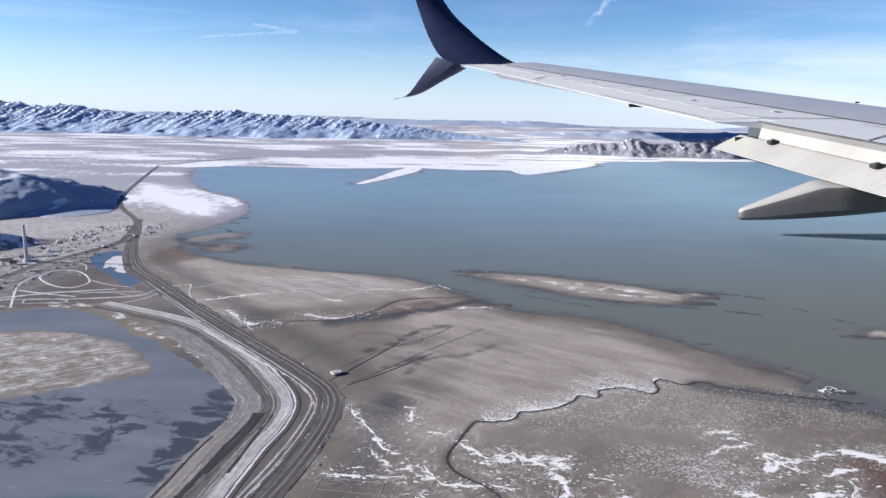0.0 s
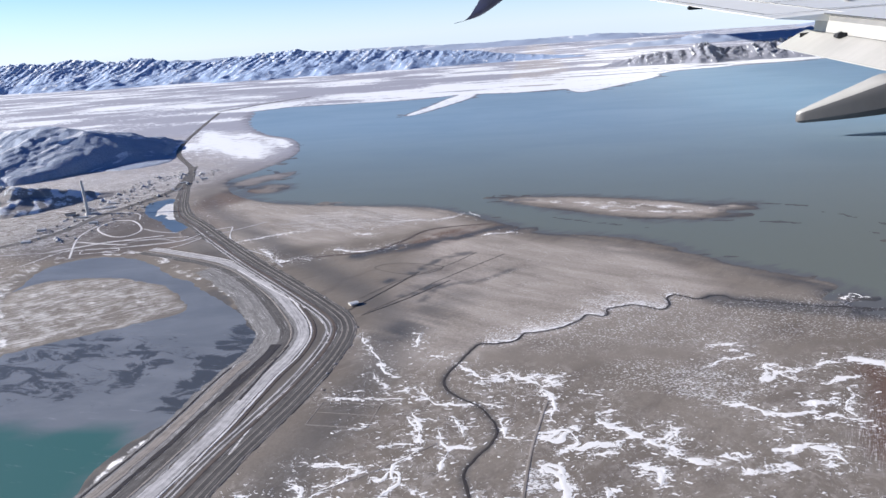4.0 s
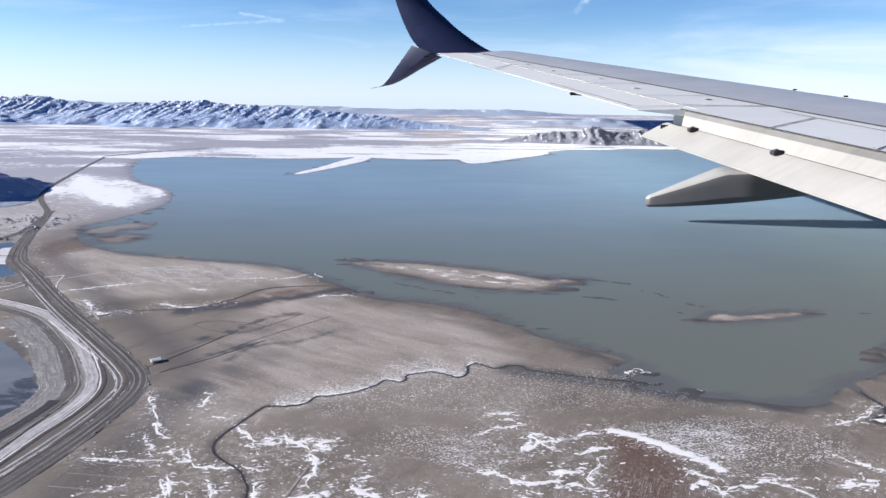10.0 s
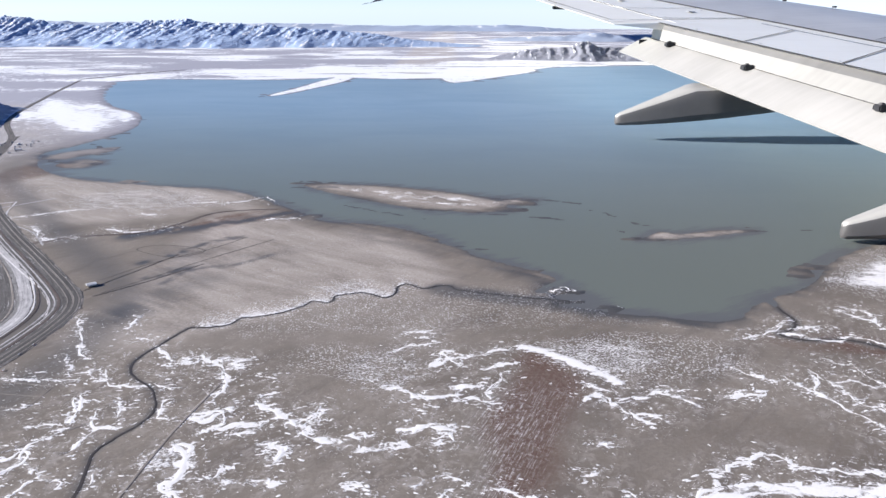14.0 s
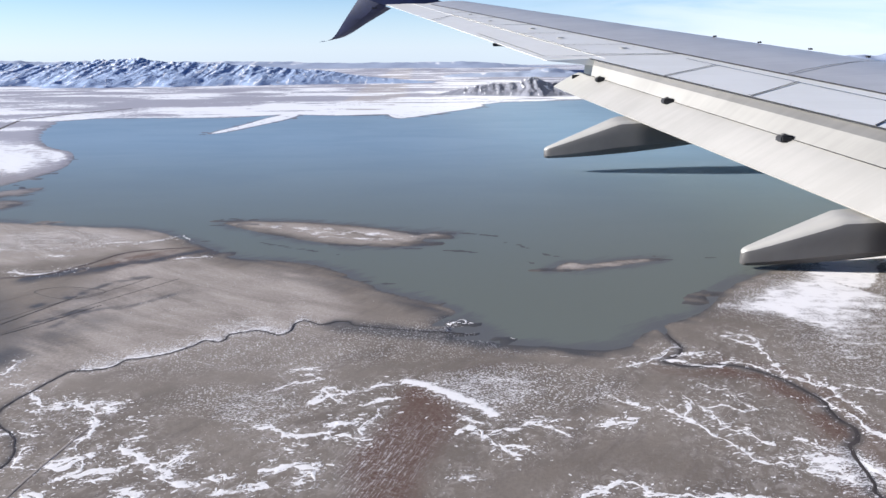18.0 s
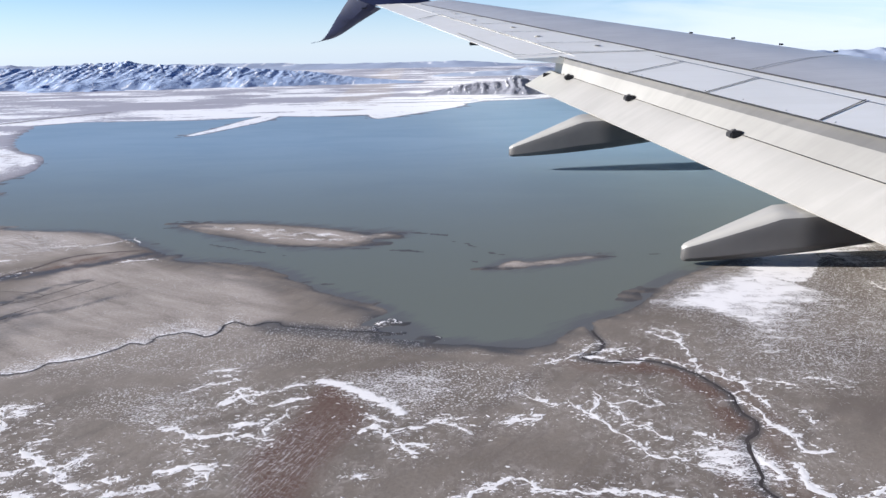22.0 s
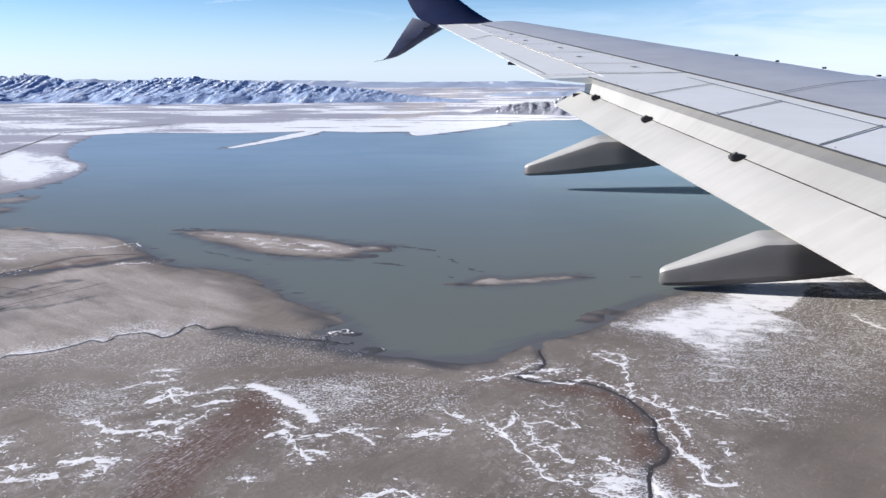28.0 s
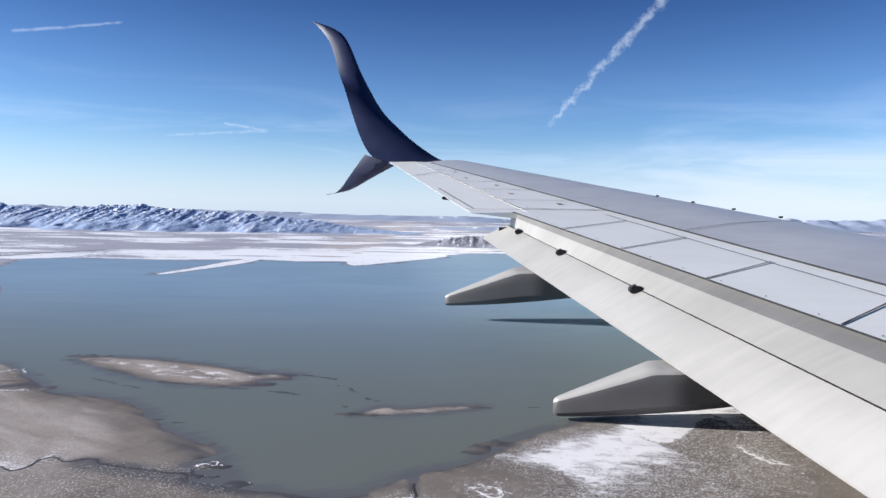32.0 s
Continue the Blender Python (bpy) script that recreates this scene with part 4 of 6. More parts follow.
vein = np.maximum(vein, 0.62 * smooth(np.hypot((gx - 9) / 8.5, (gy - 97.5) / 6), 1.15, 0.7))
vein = np.maximum(vein, 0.55 * smooth(np.hypot((gx - 15.5) / 6, (gy - 69) / 8), 1.15, 0.7))
vein = np.maximum(vein, 0.48 * smooth(np.hypot((gx + 10) / 9, (gy - 64) / 12), 1.15, 0.6))
vein = np.maximum(vein, 0.45 * smooth(np.hypot((gx + 6) / 14, (gy - 98) / 10), 1.1, 0.5)) * (lake_in < -2)
attribute(ground, "vein", np.clip(vein, 0, 1))
speck = 0.55 * smooth(np.abs(gy - 0.12 * gx - 117), 22, 4) * smooth(gx, -5, 20) * smooth(gx, 135, 100) + 0.6 * smooth(inside(warp_x, warp_y, EAST_SNOW), -22, 4)
speck = np.maximum(speck, 0.62 * smooth(d_creek, 8, 1) * smooth(gx, 0, 8) * smooth(gx, 50, 44) * (gy > CREEK_LINE[0, 1] * 0 + 0.55 * gx + 107))
speck = np.maximum(speck, 0.45 * smooth(np.hypot((gx + 45) / 34, (gy - 208) / 20), 1.1, 0.5))
speck = np.maximum(speck, 0.75 * bankside * smooth(north, -0.2, 0.6) * smooth(north, 15, 2))
speck = np.maximum(speck, 0.36 * smooth(gx, -8, 4) * smooth(gx, 62, 40) * smooth(north, -1, 3) * smooth(-lake_in, 4, 14))
speck = np.maximum(speck, 0.62 * smooth(np.hypot((gx - 32) / 12, (gy - 102) / 8), 1.3, 0.4))
speck = np.maximum(speck, 0.80 * smooth(np.hypot((gx - 85) / 22, (gy - 104) / 11), 1.25, 0.5))
speck = np.maximum(speck, speck_town)
speck = np.maximum(speck, 0.95 * smooth(east_in, -14, 10))
dust = (0.50 + 0.36 * smooth(-lake_in, 40, 14)) * smooth(east_in, -16, 12) * smooth(gx - 0.9 * gy, 78, 40)
dust = np.maximum(dust, 0.50 * smooth(east_in, -26, -4) * smooth(gx, 128, 140))
dust = np.maximum(dust, 0.74 * bankside * smooth(north, -0.6, 0.4) * smooth(north, 9, 0.3))
dust = np.maximum(dust, 0.60 * smooth(np.hypot((gx - 30) / 14, (gy - 133) / 12), 1.2, 0.2))
dust = np.maximum(dust, 0.66 * smooth(np.hypot((gx - 78) / 17, (gy - 104) / 11), 1.2, 0.3) * (1 - smooth(inside(warp_x, warp_y, RED_PATCH), -1, 2)))
dust = np.maximum(dust, 0.60 * smooth(np.hypot((gx - 41) / 13, (gy - 98) / 12), 1.2, 0.3))
dust = np.maximum(dust, 0.58 * smooth(np.hypot((gx + 45) / 34, (gy - 205) / 20), 1.1, 0.5))
dust = np.maximum(dust, 0.70 * smooth(np.hypot((gx - 126) / 9, (gy - 78) / 9), 1.2, 0.4))
dust = np.maximum(dust, 0.72 * smooth(np.hypot((gx - 14) / 4, (gy - 73.5) / 3.5), 1.2, 0.5))
dust = np.maximum(dust, 0.60 * smooth(gx, -124, -140) * smooth(gy, 150, 190) * smooth(gy, 330, 300))
dust = np.maximum(dust, 0.66 * smooth(inside(warp_x, warp_y, BAY_SNOW), -25, 10))
attribute(ground, "dust", np.clip(dust, 0, 1) * (lake_in < -0.8) * (1 - smooth(inside(warp_x, warp_y, SHORE_POOL), -1, 1)))
# how much haze is mixed into the ground colours
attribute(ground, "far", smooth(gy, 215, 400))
attribute(ground, "fan", np.clip(0.95 * smooth(inside(warp_x, warp_y, POND_FLAT) + 8 * (fbm(gx / 10, gy / 5, 4, 93) - 0.5), -3, 4) + 0.9 * smooth(np.hypot((gx + 116) / 42, (gy - 112) / 46), 1.1, 0.8) * (pond_in < -0.5) + 0.35 * smooth(gx, -118, -128) * smooth(gy, 170, 185) * smooth(gy, 330, 300), 0, 1))
attribute(ground, "speck", np.clip(speck, 0, 1) * (lake_in < -1.5))
red = smooth(inside(warp_x, warp_y, RED_PATCH), -2, 3) + 0.45 * smooth(np.hypot((gx + 10) / 13, (gy - 184) / 8), 1.1, 0.4) * smooth(fbm(drift_p / 7, drift_q / 1.6, 4, 149), 0.40, 0.60)
red = red + 0.7 * smooth(np.hypot((gx + 102) / 12, (gy - 245) / 22), 1.1, 0.5) + 0.45 * smooth(np.abs(d_delta - 3.0), 3, 0.5) * smooth(gy, 115, 108)
red = red + 0.5 * smooth(np.hypot((gx - 60) / 40, (gy - 56) / 5), 1.1, 0.5) * smooth(fbm(gx / 6, gy / 6, 3, 61), 0.45, 0.6)
red = red + 0.35 * smooth(line_dist(warp_x, warp_y, spline([(-26, 170), (-12, 179), (2, 187), (8, 190)]))[0], 5, 1.5)
red = red + 0.45 * smooth(np.hypot((gx + 118) / 38, (gy - 200) / 34), 1.1, 0.7) * (pond_in < -1)
red = red + 0.55 * smooth(line_dist(warp_x, warp_y, np.array([(-22.4, 174.8), (-17, 179.2), (-12.1, 185.5), (-3.7, 192.5), (5.8, 193.3)]))[0], 3.2, 0.4) * smooth(fbm(drift_p / 7, drift_q / 1.6, 4, 147), 0.36, 0.56)
red = red + 0.35 * smooth(np.hypot((gx - 35) / 22, (gy - 51) / 11), 1.2, 0.9)
red = red + 0.6 * smooth(line_dist(warp_x, warp_y, np.array([(121.5, 110.0), (126.0, 104.5), (130.2, 96.5), (131.5, 88.0)]))[0], 5.5, 1.0) * smooth(fbm(gx / 5, gy / 5, 3, 163), 0.32, 0.55)
attribute(ground, "red", np.clip(red, 0, 1))
attribute(ground, "comb", smooth(inside(warp_x, warp_y, RED_PATCH), -3, 1) * smooth(gx - 0.40 * gy, 38, 30) * smooth(gy, 101, 84) + 0.5 * smooth(inside(warp_x, warp_y, POND_FLAT), -1, 2))
wet = 0.55 * smooth(-lake_in, 5, 0) * smooth(fbm(drift_p / 14, drift_q / 1.6, 5, 51), 0.40, 0.64) + 0.75 * marsh * smooth(fbm(gx / 5, gy / 3, 3, 56), 0.3, 0.6)
wet = wet + 0.7 * smooth(d_creek, 0.8, 0.3) + 0.7 * smooth(d_delta, 1.5, 0.5) + 0.2 * smooth(np.hypot((gx + 2) / 26, (gy - 150) / 18), 1.1, 0.3) * smooth(fbm(gx / 20, gy / 8, 3, 58), 0.4, 0.65)
wet = wet + 0.8 * smooth(pond_in, -5.5, -1.5) * smooth(pond_in, 3, 0) * smooth(gx, -75, -55) * smooth(gy, 165, 140) * smooth(fbm(gx / 5, gy / 8, 4, 91), 0.36, 0.58)
wet = wet + 0.55 * smooth(lake_in, -9, -1) * smooth(gx, 55, 66) * smooth(gx, 105, 90) * smooth(fbm(drift_p / 20, drift_q / 3, 5, 133), 0.36, 0.56)
wet = wet + 0.40 * smooth(lake_in, -0.6, 0.4) + 0.8 * bar_up + 0.50 * smooth(np.hypot((gx + 122) / 36, (gy - 200) / 32), 1.1, 0.7) * (pond_in < -1) + 0.45 * smooth(np.hypot((gx - 35) / 24, (gy - 50) / 12), 1.2, 0.8) * smooth(fbm(gx / 6, gy / 3, 4, 84), 0.36, 0.56)
wet = wet + 0.75 * smooth(line_dist(warp_x, warp_y, spline([(50, 134), (61, 129.5), (72, 126), (86, 123), (100, 119.5)]))[0], 5.5, 1.5)
wet = wet + 0.85 * smooth(line_dist(warp_x, warp_y, spline([(-32, 167), (-21, 173), (-10, 180), (2, 188), (10, 192)]))[0], 5, 1) * smooth(fbm((gx + gy) / 12, (gx - gy) / 4, 4, 67), 0.34, 0.58)
wet = wet + 0.45 * smooth(np.hypot((gx - 88) / 45, (gy - 60) / 7), 1.15, 0.7) * smooth(fbm(gx / 11, gy / 5, 5, 92), 0.42, 0.60)
wet = wet + 0.42 * smooth(np.hypot((gx + 14 - 0.25 * (gy - 140)) / 13, (gy - 140) / 30), 1.15, 0.3) * smooth(fbm((gx - 0.5 * gy) / 16, gy / 26, 4, 66), 0.36, 0.6)
wet = np.maximum(wet, 0.55 * smooth(np.minimum(np.abs(line_dist(gx, gy, HWY)[0] - 8), 12), 8, 0) * smooth(gy, 300, 200))
for w, amount, pts in ((1.1, 0.8, [(-20.9, 146.2), (-13.2, 154.7), (-9.4, 162.4), (-1.3, 168.2)]), (0.8, 0.7, [(-15.6, 136.9), (-11.6, 139.5), (-9.5, 143.6), (-6.9, 145.7)]), (0.9, 0.6, [(-10.2, 135.6), (-6.9, 143.3), (2.8, 146.7), (8, 152.9)]),
                       (1.4, 0.9, [(-33.2, 168), (-26, 170.5), (-18.5, 175.9), (-9.8, 180.1), (-1.7, 182.9)]), (4.5, 0.42, [(-14, 118), (-8.4, 124.2), (-5.8, 131.7), (-1.6, 137.4)]), (5.0, 0.35, [(6, 190), (20, 184), (34, 172), (46, 160)])):
    wet = wet + amount * smooth(line_dist(warp_x, warp_y, np.array(pts, float))[0], w * 1.8, w * 0.3) * smooth(fbm(drift_p / 9, drift_q / 1.5, 4, 143), 0.30, 0.55)
attribute(ground, "wet", np.clip(wet, 0, 1))
pale = smooth(gy, 100, 112) * smooth(-lake_in, 3, 12) * smooth(gx, -22, -10) * smooth(gx, 60, 45) + smooth(inside(warp_x, warp_y, ISLAND_A), 0, 3) + smooth(inside(gx, gy, ISLAND_B), -0.5, 0.5)
pale = np.maximum(pale, 1.0 * smooth(np.hypot((gx + 62) / 52, (gy - 212) / 36), 1.1, 0.8) + 0.6 * smooth(gx, -115, -150) * smooth(gy, 250, 300) * smooth(gy, 460, 420))
pale = pale * np.where((gx > 0) & (gx < 62) & (gy < 150), 0.35 + 0.65 * smooth(north, -5, 1), 1.0)
attribute(ground, "pale", np.clip(pale, 0, 1))

# ---- water ----
wx, wy = xs[::4], ys[::4]


def sheet(name, outline, level, mat, label, grow=6.0):
    """A level sheet of water, cut a little wider than its bed."""
    px, py = np.meshgrid(wx, wy)
    far = np.maximum(np.abs(np.gradient(wx)), 2)[None, :] + np.maximum(np.abs(np.gradient(wy)), 2)[:, None]
    keep = inside(px, py, outline) > -grow - 1.5 * far
    idx = -np.ones(px.shape, int)
    quad = keep[:-1, :-1] & keep[1:, :-1] & keep[:-1, 1:] & keep[1:, 1:]
    used = np.zeros(px.shape, bool)
    for a, b in ((0, 0), (1, 0), (0, 1), (1, 1)):
        used[a:a + quad.shape[0], b:b + quad.shape[1]] |= quad
    idx[used] = np.arange(used.sum())
    z = level + drop(px, py)
    verts = np.stack([px[used], py[used], z[used]], -1)
    faces = np.stack([idx[:-1, :-1][quad], idx[:-1, 1:][quad], idx[1:, 1:][quad], idx[1:, :-1][quad]], -1)
    ob = mesh_ob(name, verts, faces, mat, None, True)
    qx, qy = px[used], py[used]
    wob_x = 8 * (fbm(qx / 12, qy / 12, 4, 71) - 0.5)
    attribute(ob, "teal", smooth(inside(qx + wob_x, qy - wob_x, TEAL_OUTLINE), -1.5, 3.0))
    attribute(ob, "mud", np.maximum(0.50 * smooth(np.hypot((qx + 70) / 27, (qy - 106) / 18), 1.15, 0.5), 0.62 * smooth(np.hypot((qx + 43) / 7, (qy - 108) / 26), 1.1, 0.6)))
    attribute(ob, "edge", smooth(lake_in[::4, ::4][used], 9.0, 0.0) * smooth(qy, 330, 260))
    # grows towards the eye: olive shallows, and less painted sky reflection
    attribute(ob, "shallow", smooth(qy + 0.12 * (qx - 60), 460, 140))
    return tagged(ob, label, "water", kind="structure")


def land_z(x, y):
    """Height of the ground sheet at plan places."""
    ix = np.clip(np.searchsorted(xs, x) - 1, 0, len(xs) - 2)
    iy = np.clip(np.searchsorted(ys, y) - 1, 0, len(ys) - 2)
    fx, fy = (x - xs[ix]) / (xs[ix + 1] - xs[ix]), (y - ys[iy]) / (ys[iy + 1] - ys[iy])
    return (height[iy, ix] * (1 - fx) + height[iy, ix + 1] * fx) * (1 - fy) + (height[iy + 1, ix] * (1 - fx) + height[iy + 1, ix + 1] * fx) * fy


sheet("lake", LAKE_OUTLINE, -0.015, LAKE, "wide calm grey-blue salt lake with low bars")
sheet("pond", POND_OUTLINE, -0.020, POND, "shallow grey pond behind the road bank", 3)
sheet("snow_pond", SNOW_POND, -0.020, DEEP, "small dark pond half covered in snow", 3)


def outline_sheet(name, outline, z, mat, label, cat="water"):
    run = np.linspace(0, len(outline), len(outline) * 4, endpoint=False)
    loop = np.vstack([outline, outline[:1]])
    ox, oy = (np.interp(run, np.arange(len(loop)), loop[:, k]) for k in (0, 1))
    jx, jy = (2.6 * (fbm(ox / 2.2, oy / 2.2, 4, k) - 0.5) for k in (5, 8))
    bm = bmesh.new()
    bm.faces.new([bm.verts.new((x, y, z + drop(x, y))) for x, y in zip(ox + jx, oy + jy)])
    bmesh.ops.triangulate(bm, faces=bm.faces[:])
    me = bpy.data.meshes.new(name)
    bm.to_mesh(me)
    bm.free()
    me.materials.append(mat)
    return tagged(new(name, me), label, cat, kind="structure")


outline_sheet("pond_snow", spline([(-118.9, 220.7), (-123.9, 235.7), (-120.8, 238.3), (-110.5, 223.7), (-106.4, 214.8), (-110.8, 215.3), (-116.7, 222.4)], True), 0.02, CRUST, "patch of snow on the small pond", "snow")
outline_sheet("olive_pool", spline([(11.6, 60), (12.4, 61.3), (14, 60.2), (14.8, 56.2), (16.4, 51.7), (19, 42), (21, 30), (9.6, 30), (10.4, 46), (11, 54)], True), 0.16, OLIVE, "still olive-brown pool beside a dike")
outline_sheet("olive_marsh", spline([(22, 55), (27, 57.5), (33, 57), (38, 56.5), (44, 53), (52, 50), (50, 42), (34, 40), (24, 46)], True), 0.16, OLIVE, "shallow olive pool in a red-edged marsh")


# ---- roads ----
def ribbon(name, line, offset, width, z, mat, label="", cat="road", thick=0.05, parent=None, wob=0.0, lo=0.0, hi=1.0):
    """A strip along a plan line, moved sideways, with ragged edges and low sloping sides."""
    p = line[int(lo * (len(line) - 1)):int(hi * (len(line) - 1)) + 1]
    run = np.concatenate([[0], np.cumsum(np.linalg.norm(np.diff(p, axis=0), axis=1))])
    n_cut = int(min(900, max(len(p), run[-1] / 0.45)))
    s = np.linspace(0, run[-1], n_cut)
    p = np.stack([np.interp(s, run, p[:, 0]), np.interp(s, run, p[:, 1])], -1)
    t = np.gradient(p, axis=0)
    for _ in range(3):
        t[1:-1] = (t[:-2] + t[1:-1] + t[2:]) / 3
    t /= np.linalg.norm(t, axis=1)[:, None] + 1e-9
    n = np.stack([t[:, 1], -t[:, 0]], -1)
    thick = min(thick, 0.022)
    key = 7.0 * offset + 3.0 * width

    def edge(seed):
        return width / 2 * (1 + wob * 2.2 * (0.6 * fbm(s / 6, s * 0 + key, 3, seed) + 0.4 * fbm(s / 1.1, s * 0 + key, 3, seed + 3) - 0.5))

    slim = np.interp(p[:, 1], (215, 290), (1, 0.42)) if line is HWY else 1.0
    left, right = edge(77) * slim, edge(87) * slim
    mid = p + n * (offset * slim + wob * 0.35 * min(width, 1.2) * (fbm(s / 9, s * 0 + key, 3, 97) - 0.5))[:, None]
    lift = 0.014 + 0.38 * max(z - 0.11, 0)
    rows = []
    left, right = np.maximum(left, 0.02), np.maximum(right, 0.02)
    cols = max(1, int(width / 0.7))
    shares = [(-left - thick * 2, -thick)] + [(-left + (left + right) * c / cols, 0) for c in range(cols + 1)] + [(right + thick * 2, -thick)]
    for w, dz in shares:
        q = mid + n * w[:, None]
        rows.append(np.column_stack([q, np.maximum(land_z(q[:, 0], q[:, 1]), -0.01) + lift + dz + drop(q[:, 0], q[:, 1])]))
    m = len(p)
    verts = np.vstack(rows)
    faces = [(r * m + i, r * m + i + 1, (r + 1) * m + i + 1, (r + 1) * m + i) for r in range(cols + 2) for i in range(m - 1)]
    ob = mesh_ob(name, verts, faces, mat, parent, False)
    attribute(ob, "across", np.concatenate([np.full(m, key + w.mean()) for w, _ in shares]))
    attribute(ob, "along", np.tile(s, cols + 3))
    return ob if parent else tagged(ob, label, cat, kind="structure")


ribbon("highway_bank", HWY, 2.9, 6.4, 0.20, GRAVEL, "dark gravel bank that carries the highway", "embankment", 0.2, None, 0.25)
ribbon("crusted_bank", SALT_LINE, 5.6, 8.6, 0.125, BANK, "rough grey-brown bank with salt crust", "bank", 0.05, None, 0.22, 0.1)
for side, off in (("a", 0.85), ("b", 2.05)):
    ribbon("carriageway_" + side, HWY, off, 0.80, 0.245, ASPHALT, "grey asphalt carriageway of a divided highway", "road", 0.04)
    for s in (-0.47, 0.47):
        ribbon("verge_line", HWY, off + s, 0.10, 0.235, DIRT, "thin pale verge of a carriageway", "verge", 0.03, None, 0.6)
ribbon("snow_edge", HWY, -0.15, 0.22, 0.16, DIRT, "thin pale frontage track outside the highway", "track", 0.04, None, 0.9, 0.3)
ribbon("railway_bed", HWY, 4.0, 0.55, 0.26, CREEK, "dark ballast bed of a railway", "railway", 0.06, None, 0.15)
ribbon("service_road", HWY, 4.75, 0.26, 0.225, SALT, "pale service road beside the railway", "road", 0.03, None, 0.6, 0.32)
ribbon("bank_edge", HWY, 5.7, 0.30, 0.225, SALT, "pale broken edge of the highway bank", "verge", 0.03, None, 0.9, 0.34)
ribbon("salt_strip", SALT_LINE, 0.3, 2.3, 0.15, SALT, "broad pale salt-crusted strip beside the highway", "salt flat", 0.06, None, 0.22)
ribbon("salt_seam", SALT_LINE, -1.9, 0.4, 0.21, CREEK, "dark wet seam beside the salt strip", "ditch", 0.04, None, 0.6)
ribbon("salt_road", SALT_LINE, -1.3, 0.3, 0.19, SNOWY, "thin white edge of the salt strip", "snow", 0.03, None, 0.9)
ribbon("grey_bank", SALT_LINE, 3.6, 2.6, 0.135, GRAVEL, "rough grey bank beside the salt strip", "bank", 0.08, None, 0.3)
ribbon("bank_track", SALT_LINE, 2.6, 0.3, 0.20, DIRT, "pale track along the grey bank", "track", 0.03, None, 0.7)
ribbon("ditch", SALT_LINE, 5.4, 0.8, 0.20, DARK, "dark drainage ditch beside the bank", "ditch", 0.05, None, 0.8, 0.42, 0.86)
ribbon("dike_road", SALT_LINE, 7.6, 1.6, 0.18, DIRT, "rough tan dirt road along the pond bank", "road", 0.06, None, 0.35, 0.50)
ribbon("ditch", SALT_LINE, 9.1, 0.35, 0.20, DARK, "narrow dark ditch along the pond bank", "ditch", 0.03, None, 0.9, 0.52)
ribbon("creek", CREEK_LINE, 0, 0.36, 0.15, DARK, "dark winding creek in the mud", "creek", 0.15, None, 0.35)
ribbon("delta_channel", DELTA_LINE, 0, 0.50, 0.12, DARK, "dark winding channel of a small delta", "creek", 0.15, None, 0.8, 0.05)


